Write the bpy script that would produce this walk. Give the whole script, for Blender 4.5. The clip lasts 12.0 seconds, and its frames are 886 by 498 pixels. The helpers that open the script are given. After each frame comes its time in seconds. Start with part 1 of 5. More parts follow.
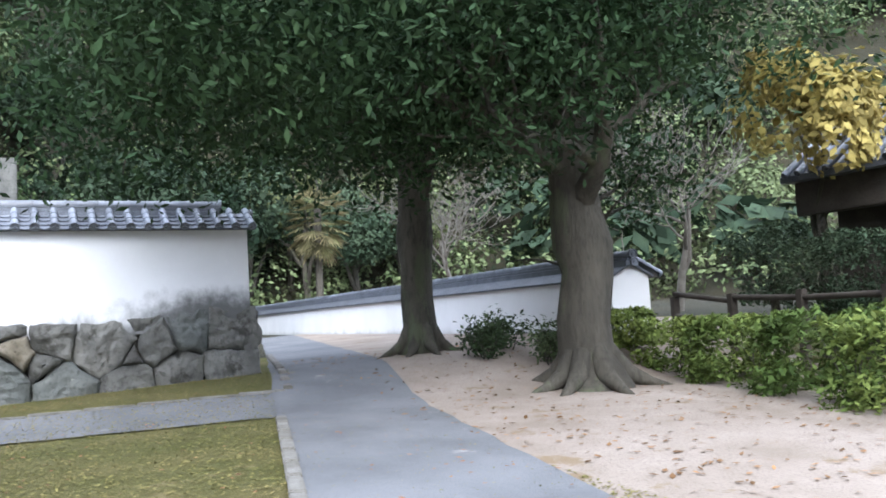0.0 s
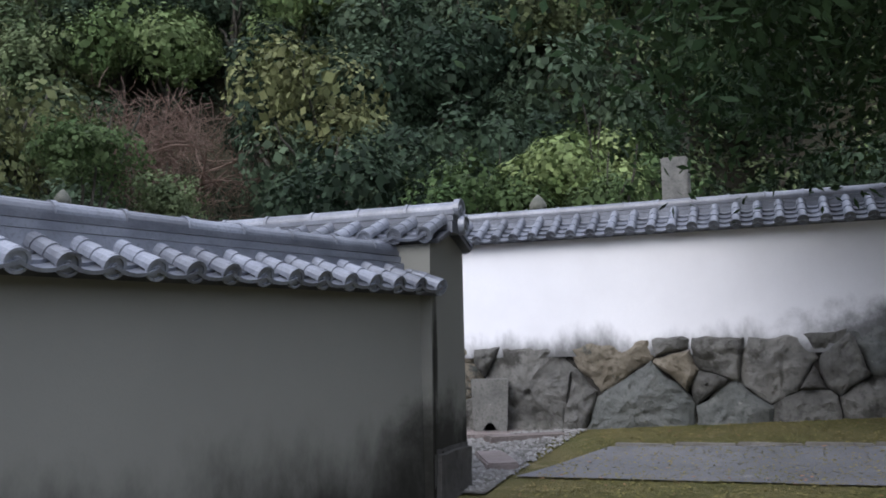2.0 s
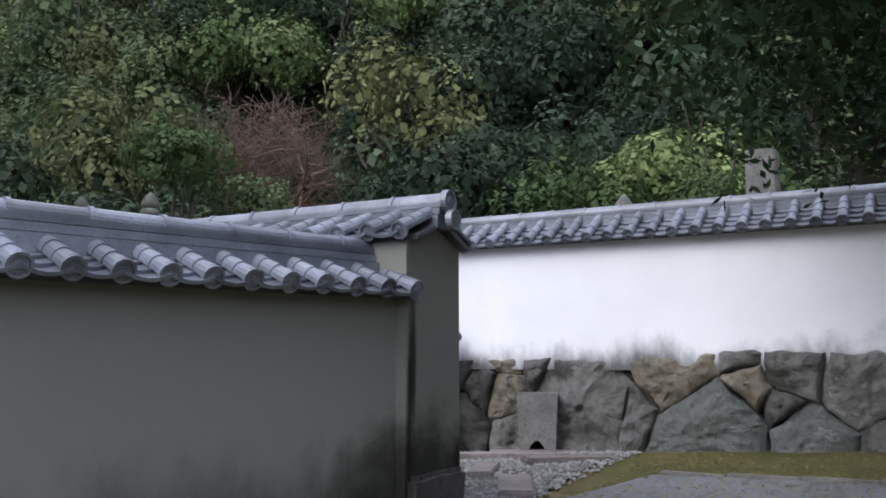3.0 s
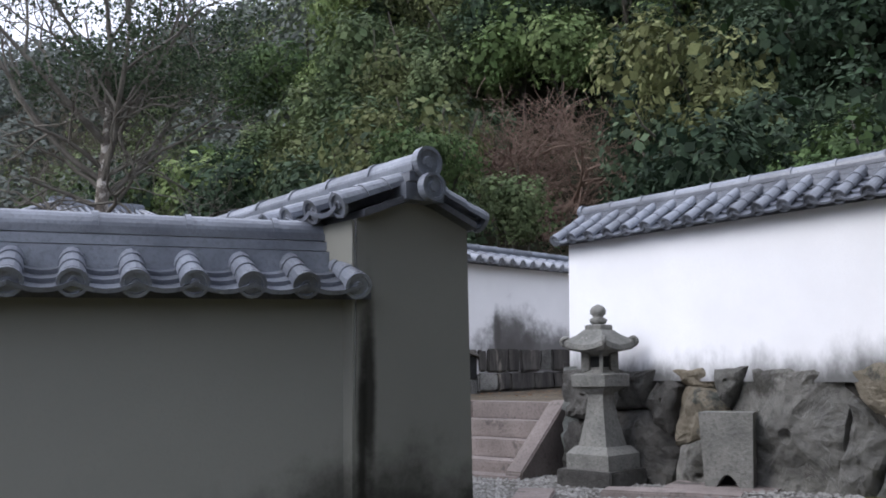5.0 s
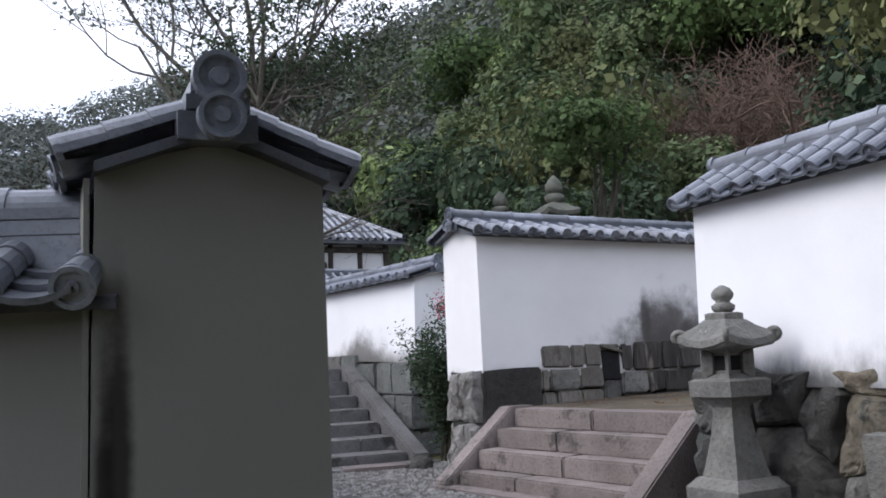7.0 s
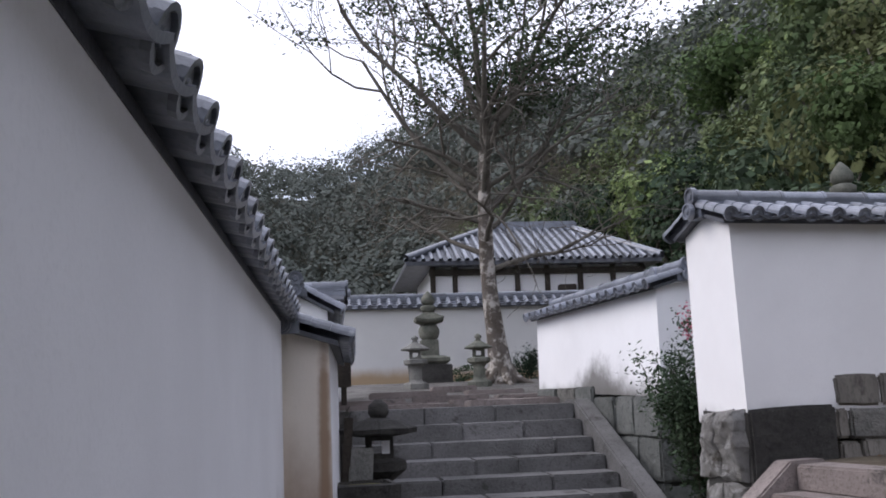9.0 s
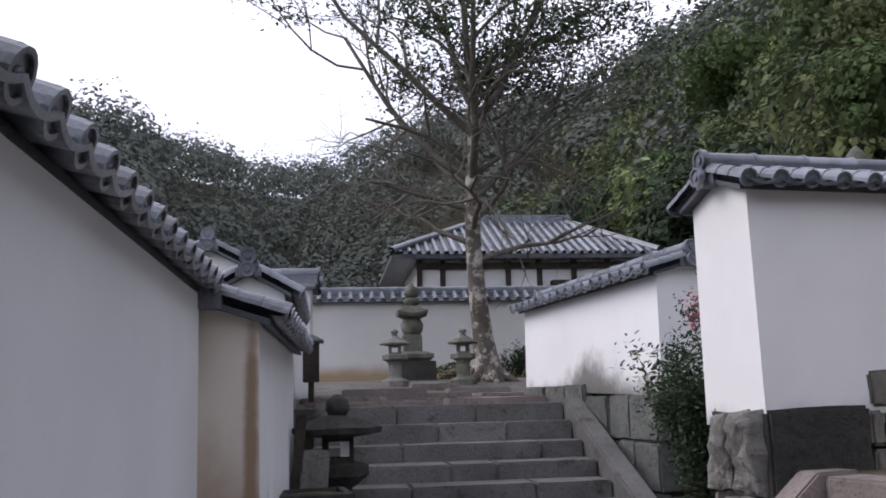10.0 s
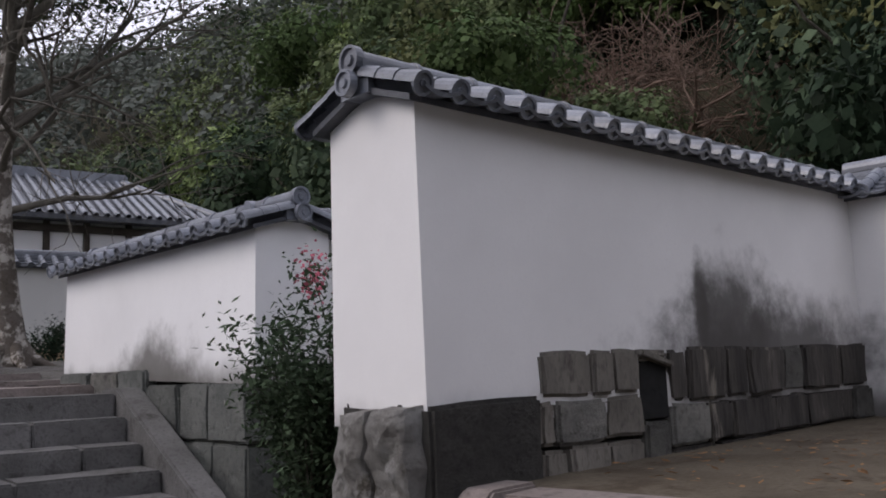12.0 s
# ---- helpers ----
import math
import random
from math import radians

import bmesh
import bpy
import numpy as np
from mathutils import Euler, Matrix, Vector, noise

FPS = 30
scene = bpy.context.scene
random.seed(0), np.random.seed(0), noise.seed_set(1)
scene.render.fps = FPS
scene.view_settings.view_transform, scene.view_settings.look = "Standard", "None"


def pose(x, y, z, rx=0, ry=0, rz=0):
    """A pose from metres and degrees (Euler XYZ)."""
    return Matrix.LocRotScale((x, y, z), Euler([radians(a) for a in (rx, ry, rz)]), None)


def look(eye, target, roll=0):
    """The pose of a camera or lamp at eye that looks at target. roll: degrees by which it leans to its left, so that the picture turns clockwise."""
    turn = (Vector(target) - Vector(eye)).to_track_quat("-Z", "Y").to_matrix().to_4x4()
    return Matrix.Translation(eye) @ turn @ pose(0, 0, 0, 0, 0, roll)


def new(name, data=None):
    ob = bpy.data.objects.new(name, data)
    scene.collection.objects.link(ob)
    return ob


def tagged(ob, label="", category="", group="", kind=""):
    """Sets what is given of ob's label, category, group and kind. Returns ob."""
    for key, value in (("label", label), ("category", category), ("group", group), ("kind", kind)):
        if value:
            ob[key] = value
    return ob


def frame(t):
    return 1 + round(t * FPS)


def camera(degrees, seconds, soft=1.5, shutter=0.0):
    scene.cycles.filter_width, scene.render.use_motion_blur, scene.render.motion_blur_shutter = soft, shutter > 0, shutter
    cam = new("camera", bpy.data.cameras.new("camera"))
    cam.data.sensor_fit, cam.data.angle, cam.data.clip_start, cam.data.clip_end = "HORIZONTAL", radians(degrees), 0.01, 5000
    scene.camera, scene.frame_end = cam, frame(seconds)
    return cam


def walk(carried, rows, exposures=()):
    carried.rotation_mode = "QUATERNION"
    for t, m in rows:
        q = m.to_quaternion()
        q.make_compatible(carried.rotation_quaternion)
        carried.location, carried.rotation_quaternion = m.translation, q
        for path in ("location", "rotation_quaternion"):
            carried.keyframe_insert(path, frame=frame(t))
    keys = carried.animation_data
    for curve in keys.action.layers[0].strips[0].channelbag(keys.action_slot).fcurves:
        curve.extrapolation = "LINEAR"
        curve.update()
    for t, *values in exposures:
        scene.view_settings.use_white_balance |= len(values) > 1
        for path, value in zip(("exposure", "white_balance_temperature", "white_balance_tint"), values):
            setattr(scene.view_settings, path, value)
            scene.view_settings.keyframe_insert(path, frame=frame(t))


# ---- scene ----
cam = camera(52.7, 12.0, 1.8)
PATH = [
    (0, (-9.517, -1.475, 1.077), (-7.708, -2.314, 1.227), -3.0),
    (0.2, (-9.287, -1.481, 1.09), (-7.39, -2.081, 1.297), -1.5),
    (0.5, (-8.995, -1.508, 1.102), (-7.022, -1.699, 1.367), 0.5),
    (1, (-8.511, -1.813, 1.096), (-6.526, -1.744, 1.332), -1.5),
    (1.5, (-7.87, -2.212, 1.095), (-5.947, -1.716, 1.332), 1.0),
    (2, (-7.189, -2.527, 1.109), (-5.331, -1.826, 1.343), -1.1),
    (2.5, (-6.517, -2.83, 1.159), (-4.716, -1.991, 1.387), -0.7),
    (2.7, (-6.294, -2.957, 1.145), (-4.518, -2.07, 1.382), -0.4),
    (4.3, (-4.143, -3.628, 1.18), (-2.68, -2.286, 1.421), -0.2),
    (4.5, (-3.868, -3.657, 1.218), (-2.465, -2.251, 1.456), -1.0),
    (5, (-3.239, -3.701, 1.229), (-1.984, -2.165, 1.488), -0.7),
    (5.5, (-2.578, -3.69, 1.192), (-1.466, -2.045, 1.43), -0.5),
    (6, (-1.989, -3.527, 1.199), (-0.928, -1.849, 1.444), -1.0),
    (6.5, (-1.428, -3.268, 1.289), (-0.508, -1.509, 1.532), -1.5),
    (8.3, (0.05, -1.542, 1.415), (0.595, 0.353, 1.704), -4.2),
    (8.5, (0.154, -1.323, 1.378), (0.545, 0.599, 1.743), -2.6),
    (9, (0.348, -0.759, 1.383), (0.599, 1.195, 1.716), -2.2),
    (9.5, (0.561, -0.199, 1.35), (0.823, 1.753, 1.69), -0.9),
    (10, (0.716, 0.407, 1.33), (0.977, 2.362, 1.666), -1.5),
    (10.5, (0.881, 0.977, 1.312), (1.188, 2.941, 1.524), -1.5),
    (11, (0.974, 1.518, 1.34), (1.396, 3.461, 1.557), -1.0),
    (11.2, (1.026, 1.745, 1.333), (1.635, 3.634, 1.574), -1.2),
    (11.5, (1.071, 2.048, 1.349), (1.949, 3.83, 1.577), -2.2),
    (12, (1.156, 2.6, 1.396), (2.32, 4.204, 1.661), -2.2),
]
walk(cam, [(t, look(eye, target, roll)) for t, eye, target, roll in PATH], [(0, 2.0, 6000, 10), (0.5, 1.4, 5950, 10), (1.5, 0.85, 6150, 14), (2.7, 0.8, 6200, 15), (5.5, 0.85, 6250, 14), (6.7, 0.8, 6300, 14),
      (8.5, 0.7, 6400, 17), (10, 0.45, 6550, 18), (11, 0.45, 6700, 18), (12, 0.05, 6750, 18)])

# ---- sky, sun ----
SUN_EL, SUN_AZ = 40.0, -72.0          # azimuth clockwise from +Y
world = bpy.data.worlds.new("sky")
scene.world = world
world.use_nodes = True
wn = world.node_tree
bg = wn.nodes["Background"]
sky = wn.nodes.new("ShaderNodeTexSky")
sky.sky_type = "NISHITA"
sky.sun_disc = False
sky.sun_elevation, sky.sun_rotation = radians(SUN_EL), radians(SUN_AZ)
sky.dust_density, sky.air_density, sky.ozone_density = 2.0, 1.0, 1.0
# bright broken cloud over the blue
wc = wn.nodes.new("ShaderNodeTexCoord")
cl = wn.nodes.new("ShaderNodeTexNoise")
cl.inputs["Scale"].default_value, cl.inputs["Detail"].default_value = 2.2, 6
wn.links.new(wc.outputs["Generated"], cl.inputs["Vector"])
cr = wn.nodes.new("ShaderNodeMapRange")
cr.inputs[1].default_value, cr.inputs[2].default_value = 0.33, 0.5
cr.inputs[3].default_value, cr.inputs[4].default_value = 0.45, 0.97
wn.links.new(cl.outputs["Fac"], cr.inputs[0])
cm = wn.nodes.new("ShaderNodeMix")
cm.data_type = "RGBA"
wn.links.new(cr.outputs[0], cm.inputs[0])
wn.links.new(sky.outputs[0], cm.inputs[6])
cm.inputs[7].default_value = (6.3, 6.75, 7.8, 1)
wn.links.new(cm.outputs[2], bg.inputs[0])
bg.inputs[1].default_value = 0.15
sun_data = bpy.data.lights.new("sun", "SUN")
sun_data.energy, sun_data.angle, sun_data.color = 1.2, radians(35), (1, 0.98, 0.95)
sun_ob = new("sun", sun_data)
sd = Vector((math.sin(radians(SUN_AZ)) * math.cos(radians(SUN_EL)), math.cos(radians(SUN_AZ)) * math.cos(radians(SUN_EL)), math.sin(radians(SUN_EL))))
sun_ob.matrix_world = look(sd * 50, (0, 0, 0))


# ---- materials ----
def mat(name, c1, c2, scale=3.0, rough=0.85, bump=0.3, fine=40.0, c3=None, spot=0.62, spot_scale=1.2, vary=0.0, metal=0.0, stretch=(1, 1, 1), spec=0.3, pits=0.6):
    m = bpy.data.materials.new(name)
    m.use_nodes = True
    nt = m.node_tree
    b = nt.nodes["Principled BSDF"]
    b.inputs["Roughness"].default_value, b.inputs["Metallic"].default_value = rough, metal
    b.inputs["Specular IOR Level"].default_value = spec
    geo = nt.nodes.new("ShaderNodeNewGeometry")
    mp = nt.nodes.new("ShaderNodeMapping")
    mp.inputs["Scale"].default_value = stretch
    nt.links.new(geo.outputs["Position"], mp.inputs["Vector"])
    pos = mp.outputs["Vector"]

    def nz(s, d=5, r=0.6):
        n = nt.nodes.new("ShaderNodeTexNoise")
        n.inputs["Scale"].default_value, n.inputs["Detail"].default_value, n.inputs["Roughness"].default_value = s, d, r
        nt.links.new(pos, n.inputs["Vector"])
        return n.outputs["Fac"]

    def mix(fac, a, bb):
        n = nt.nodes.new("ShaderNodeMix")
        n.data_type = "RGBA"
        for sock, v in ((n.inputs[0], fac), (n.inputs[6], a), (n.inputs[7], bb)):
            if isinstance(v, (tuple, float, int)):
                sock.default_value = (*v, 1) if isinstance(v, tuple) else v
            else:
                nt.links.new(v, sock)
        return n.outputs[2]

    def ramp(fac, lo, hi):
        n = nt.nodes.new("ShaderNodeMapRange")
        n.inputs[1].default_value, n.inputs[2].default_value = lo, hi
        nt.links.new(fac, n.inputs[0])
        return n.outputs[0]
    big, small = nz(scale), nz(fine, 3)
    col = mix(ramp(big, 0.35, 0.65), c1, c2)
    dark = tuple(pits * v for v in c1)
    col = mix(ramp(small, 0.5, 0.85), col, dark)
    if c3:
        col = mix(ramp(nz(spot_scale, 6, 0.7), spot, spot + 0.08), col, c3)
    if vary:
        info = nt.nodes.new("ShaderNodeObjectInfo")
        hsv = nt.nodes.new("ShaderNodeHueSaturation")
        mr = nt.nodes.new("ShaderNodeMapRange")
        mr.inputs[3].default_value, mr.inputs[4].default_value = 1 - vary, 1 + vary
        nt.links.new(info.outputs["Random"], mr.inputs[0])
        nt.links.new(mr.outputs[0], hsv.inputs["Value"])
        nt.links.new(col, hsv.inputs["Color"])
        col = hsv.outputs[0]
    nt.links.new(col, b.inputs["Base Color"])
    if bump:
        bp = nt.nodes.new("ShaderNodeBump")
        rugged = bump >= 0.8 and rough > 0.9
        bp.inputs["Strength"].default_value, bp.inputs["Distance"].default_value = bump, (0.09 if rugged else 0.02)
        nt.links.new(nz(fine * 0.35, 10, 0.72) if rugged else small, bp.inputs["Height"])
        nt.links.new(bp.outputs[0], b.inputs["Normal"])
    m["nodes_made"] = True
    return m


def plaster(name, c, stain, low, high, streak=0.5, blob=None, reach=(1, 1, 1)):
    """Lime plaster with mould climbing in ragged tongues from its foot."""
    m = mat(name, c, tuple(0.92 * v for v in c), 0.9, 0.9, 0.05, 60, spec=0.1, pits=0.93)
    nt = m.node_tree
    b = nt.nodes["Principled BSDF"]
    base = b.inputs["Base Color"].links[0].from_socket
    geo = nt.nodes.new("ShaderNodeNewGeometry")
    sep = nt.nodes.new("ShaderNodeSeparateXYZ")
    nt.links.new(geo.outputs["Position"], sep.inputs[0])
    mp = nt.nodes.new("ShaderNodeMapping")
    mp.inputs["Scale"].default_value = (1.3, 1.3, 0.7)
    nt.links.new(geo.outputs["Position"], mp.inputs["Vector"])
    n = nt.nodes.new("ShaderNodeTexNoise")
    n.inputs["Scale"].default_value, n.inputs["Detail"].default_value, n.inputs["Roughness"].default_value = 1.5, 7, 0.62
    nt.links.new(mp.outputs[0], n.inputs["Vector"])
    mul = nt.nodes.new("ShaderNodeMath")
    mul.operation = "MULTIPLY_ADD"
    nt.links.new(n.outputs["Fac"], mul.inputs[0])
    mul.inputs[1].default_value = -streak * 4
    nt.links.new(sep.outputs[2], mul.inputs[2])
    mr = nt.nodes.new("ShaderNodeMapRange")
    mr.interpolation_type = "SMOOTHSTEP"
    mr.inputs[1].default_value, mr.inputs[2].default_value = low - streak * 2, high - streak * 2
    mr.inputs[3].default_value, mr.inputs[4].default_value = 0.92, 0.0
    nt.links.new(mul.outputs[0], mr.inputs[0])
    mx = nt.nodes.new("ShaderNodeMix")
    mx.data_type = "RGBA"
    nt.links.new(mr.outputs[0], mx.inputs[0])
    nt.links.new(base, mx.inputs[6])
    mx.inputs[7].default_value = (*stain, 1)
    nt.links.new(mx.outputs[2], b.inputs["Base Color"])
    # ragged patches of mould
    patches = () if not blob else ((blob, reach),) if not isinstance(blob[0], tuple) else blob
    under = mx.outputs[2]
    for centre, extent in patches:
        sub = nt.nodes.new("ShaderNodeVectorMath")
        sub.operation = "SUBTRACT"
        nt.links.new(geo.outputs["Position"], sub.inputs[0])
        sub.inputs[1].default_value = centre
        dv = nt.nodes.new("ShaderNodeVectorMath")
        dv.operation = "DIVIDE"
        nt.links.new(sub.outputs[0], dv.inputs[0])
        dv.inputs[1].default_value = extent
        ln = nt.nodes.new("ShaderNodeVectorMath")
        ln.operation = "LENGTH"
        nt.links.new(dv.outputs[0], ln.inputs[0])
        n2 = nt.nodes.new("ShaderNodeTexNoise")
        n2.inputs["Scale"].default_value, n2.inputs["Detail"].default_value, n2.inputs["Roughness"].default_value = 3.0, 8, 0.65
        nt.links.new(geo.outputs["Position"], n2.inputs["Vector"])
        ad = nt.nodes.new("ShaderNodeMath")
        ad.operation = "MULTIPLY_ADD"
        nt.links.new(n2.outputs["Fac"], ad.inputs[0])
        ad.inputs[1].default_value = 1.3
        nt.links.new(ln.outputs["Value"], ad.inputs[2])
        m2 = nt.nodes.new("ShaderNodeMapRange")
        m2.interpolation_type = "SMOOTHSTEP"
        m2.inputs[1].default_value, m2.inputs[2].default_value = 1.0, 1.85
        m2.inputs[3].default_value, m2.inputs[4].default_value = 0.9, 0.0
        nt.links.new(ad.outputs[0], m2.inputs[0])
        mx2 = nt.nodes.new("ShaderNodeMix")
        mx2.data_type = "RGBA"
        nt.links.new(m2.outputs[0], mx2.inputs[0])
        nt.links.new(under, mx2.inputs[6])
        mx2.inputs[7].default_value = (*stain, 1)
        under = mx2.outputs[2]
        nt.links.new(under, b.inputs["Base Color"])
    return m


def leaf_mat(name, c1, c2, scale=0.5, spread=0.5):
    m = mat(name, c1, c2, scale, 0.75, 0, 25, spec=0.12)
    nt = m.node_tree
    b = nt.nodes["Principled BSDF"]
    base = b.inputs["Base Color"].links[0].from_socket
    geo = nt.nodes.new("ShaderNodeNewGeometry")
    info = nt.nodes.new("ShaderNodeObjectInfo")
    hsv = nt.nodes.new("ShaderNodeHueSaturation")
    mr = nt.nodes.new("ShaderNodeMapRange")
    mr.inputs[3].default_value, mr.inputs[4].default_value = 1 - spread, 1 + spread
    nt.links.new(geo.outputs["Random Per Island"], mr.inputs[0])
    mr2 = nt.nodes.new("ShaderNodeMapRange")
    mr2.inputs[3].default_value, mr2.inputs[4].default_value = 0.475, 0.515
    nt.links.new(info.outputs["Random"], mr2.inputs[0])
    nt.links.new(mr.outputs[0], hsv.inputs["Value"])
    nt.links.new(mr2.outputs[0], hsv.inputs["Hue"])
    nt.links.new(base, hsv.inputs["Color"])
    hs2 = nt.nodes.new("ShaderNodeHueSaturation")
    mr3 = nt.nodes.new("ShaderNodeMapRange")
    mr3.inputs[3].default_value, mr3.inputs[4].default_value = 1.5, 0.6
    nt.links.new(info.outputs["Random"], mr3.inputs[0])
    nt.links.new(mr3.outputs[0], hs2.inputs["Value"])
    nt.links.new(hsv.outputs[0], hs2.inputs["Color"])
    nt.links.new(hs2.outputs[0], b.inputs["Base Color"])
    # thin blades let some light through
    tr = nt.nodes.new("ShaderNodeBsdfTranslucent")
    nt.links.new(hs2.outputs[0], tr.inputs["Color"])
    both = nt.nodes.new("ShaderNodeMixShader")
    both.inputs[0].default_value = 0.2
    nt.links.new(b.outputs[0], both.inputs[1])
    nt.links.new(tr.outputs[0], both.inputs[2])
    nt.links.new(both.outputs[0], nt.nodes["Material Output"].inputs["Surface"])
    return m


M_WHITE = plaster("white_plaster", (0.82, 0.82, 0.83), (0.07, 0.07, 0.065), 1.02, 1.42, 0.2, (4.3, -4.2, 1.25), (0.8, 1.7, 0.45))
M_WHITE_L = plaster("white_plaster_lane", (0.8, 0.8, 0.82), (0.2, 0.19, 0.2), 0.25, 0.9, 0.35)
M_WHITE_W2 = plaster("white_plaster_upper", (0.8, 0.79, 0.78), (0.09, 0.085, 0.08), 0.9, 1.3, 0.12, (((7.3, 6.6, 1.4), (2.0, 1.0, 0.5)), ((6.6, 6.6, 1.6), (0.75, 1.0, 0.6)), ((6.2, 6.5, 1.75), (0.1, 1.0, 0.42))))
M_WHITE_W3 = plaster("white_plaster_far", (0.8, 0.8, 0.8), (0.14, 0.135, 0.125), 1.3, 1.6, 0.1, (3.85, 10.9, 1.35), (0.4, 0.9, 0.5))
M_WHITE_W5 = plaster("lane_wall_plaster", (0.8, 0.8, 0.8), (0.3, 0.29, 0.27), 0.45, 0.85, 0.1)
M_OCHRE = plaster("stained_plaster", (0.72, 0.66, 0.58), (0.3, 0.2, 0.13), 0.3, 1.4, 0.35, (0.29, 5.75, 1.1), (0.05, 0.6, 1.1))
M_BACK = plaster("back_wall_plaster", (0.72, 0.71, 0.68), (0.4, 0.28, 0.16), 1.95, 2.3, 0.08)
# Grey base colour holds the shade of these faces; the patches are mould.
M_GREY_SHADE = plaster("grey_plaster_shade", (0.2, 0.2, 0.175), (0.018, 0.017, 0.014), 0.0, 0.7, 0.28, (((-0.55, 0.0, 0.3), (0.75, 0.7, 0.55)), ((-0.74, 0.1, 0.8), (0.035, 0.4, 0.8)), ((-0.7, 0.0, 1.1), (0.05, 0.3, 0.6)), ((0.0, 0.0, 0.2), (0.2, 0.4, 0.5))))
M_TILE = mat("roof_tile", (0.095, 0.105, 0.128), (0.175, 0.19, 0.22), 4, 0.32, 0.12, 50, (0.3, 0.31, 0.32), 0.66, 3, vary=0.4, spec=0.9)
M_TILE_D = mat("roof_tile_dark", (0.05, 0.055, 0.065), (0.1, 0.105, 0.12), 4, 0.5, 0.15, 50, vary=0.2, spec=0.5)
M_STONE = mat("rough_stone", (0.104, 0.102, 0.094), (0.216, 0.210, 0.188), 1.3, 0.92, 0.9, 14, (0.06, 0.058, 0.05), 0.55, 1.6, vary=0.3)
M_STONE_W = mat("warm_rubble", (0.15, 0.128, 0.092), (0.27, 0.24, 0.185), 2.2, 0.95, 1.0, 16, (0.075, 0.08, 0.07), 0.54, 2.5, vary=0.2)
M_STONE_G = mat("green_grey_rubble", (0.12, 0.128, 0.12), (0.2, 0.207, 0.19), 1.7, 0.95, 1.0, 18, (0.33, 0.33, 0.3), 0.64, 6, vary=0.2)
M_STREAK = mat("water_streaked_stone", (0.03, 0.028, 0.026), (0.075, 0.068, 0.06), 2.5, 0.9, 0.7, 12, (0.2, 0.18, 0.15), 0.6, 2.6, vary=0.25, stretch=(2.2, 2.2, 0.35))
M_PALE = mat("pale_rough_granite", (0.2, 0.19, 0.175), (0.33, 0.325, 0.31), 5, 0.95, 1.0, 18, (0.11, 0.1, 0.085), 0.56, 3, vary=0.15)
M_STONE_D = mat("dark_stone", (0.049, 0.047, 0.043), (0.098, 0.094, 0.085), 1.6, 0.92, 0.8, 16, (0.28, 0.27, 0.24), 0.66, 3, vary=0.25)
M_ASHLAR = mat("cut_stone", (0.111, 0.102, 0.089), (0.212, 0.196, 0.170), 1.5, 0.9, 0.6, 30, (0.07, 0.062, 0.055), 0.56, 1.5, vary=0.2, stretch=(1, 1, 0.5))
M_STEP = mat("step_stone", (0.158, 0.134, 0.122), (0.235, 0.2, 0.185), 1.8, 0.9, 0.5, 35, (0.085, 0.075, 0.068), 0.57, 2.2, vary=0.18)
M_STEP_B = mat("upper_step_stone", (0.117, 0.115, 0.110), (0.189, 0.184, 0.180), 1.8, 0.9, 0.5, 35, (0.07, 0.068, 0.062), 0.57, 2.2, vary=0.18)
M_LANTERN = mat("lantern_stone", (0.136, 0.136, 0.124), (0.216, 0.212, 0.192), 4, 0.93, 0.7, 30, (0.4, 0.4, 0.36), 0.66, 9)
M_LANTERN_D = mat("mossy_stone", (0.1, 0.105, 0.085), (0.19, 0.19, 0.155), 4, 0.93, 0.7, 30, (0.32, 0.32, 0.27), 0.66, 6)
M_DARK = mat("joint_dark", (0.022, 0.02, 0.018), (0.04, 0.037, 0.03), 3, 1, 0.3, 20)
# Near-black colour painted in for the shade inside openings.
M_HOLE_SHADE = mat("hole_shade", (0.012, 0.012, 0.012), (0.02, 0.02, 0.02), 3, 1, 0, 20)
M_GRASS = mat("short_grass", (0.1, 0.103, 0.026), (0.16, 0.138, 0.05), 0.8, 0.95, 0.9, 60, (0.24, 0.2, 0.09), 0.6, 1.1)
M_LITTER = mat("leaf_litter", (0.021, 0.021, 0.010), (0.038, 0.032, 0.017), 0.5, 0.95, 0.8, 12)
M_SAND = mat("sandy_soil", (0.208, 0.168, 0.132), (0.296, 0.248, 0.208), 0.7, 0.95, 0.5, 40, (0.18, 0.13, 0.08), 0.58, 1.3)
M_EARTH = mat("dry_earth", (0.070, 0.056, 0.038), (0.119, 0.098, 0.070), 1.5, 0.95, 0.6, 30, (0.06, 0.045, 0.03), 0.55, 2)
M_ASPHALT = mat("asphalt", (0.11, 0.112, 0.116), (0.165, 0.167, 0.172), 0.7, 0.85, 0.4, 90, (0.28, 0.27, 0.25), 0.64, 1.2)
M_KERB = mat("kerb_stone", (0.13, 0.12, 0.1), (0.22, 0.21, 0.19), 3, 0.9, 0.4, 40)
M_GRAVEL = mat("gravel_bed", (0.120, 0.112, 0.100), (0.208, 0.200, 0.184), 2, 0.95, 1.0, 30, vary=0)
M_PEBBLE = mat("pebble", (0.192, 0.188, 0.176), (0.320, 0.312, 0.296), 7, 0.9, 0.2, 40, (0.12, 0.115, 0.1), 0.55, 5)
M_BARK = mat("bark", (0.05, 0.045, 0.035), (0.1, 0.09, 0.07), 3, 0.95, 0.9, 18, (0.09, 0.1, 0.06), 0.57, 1.7, stretch=(1, 1, 0.3))
M_BARK_P = mat("patchy_bark", (0.085, 0.07, 0.055), (0.14, 0.122, 0.105), 3, 0.95, 0.6, 25, (0.42, 0.39, 0.35), 0.5, 3.5)
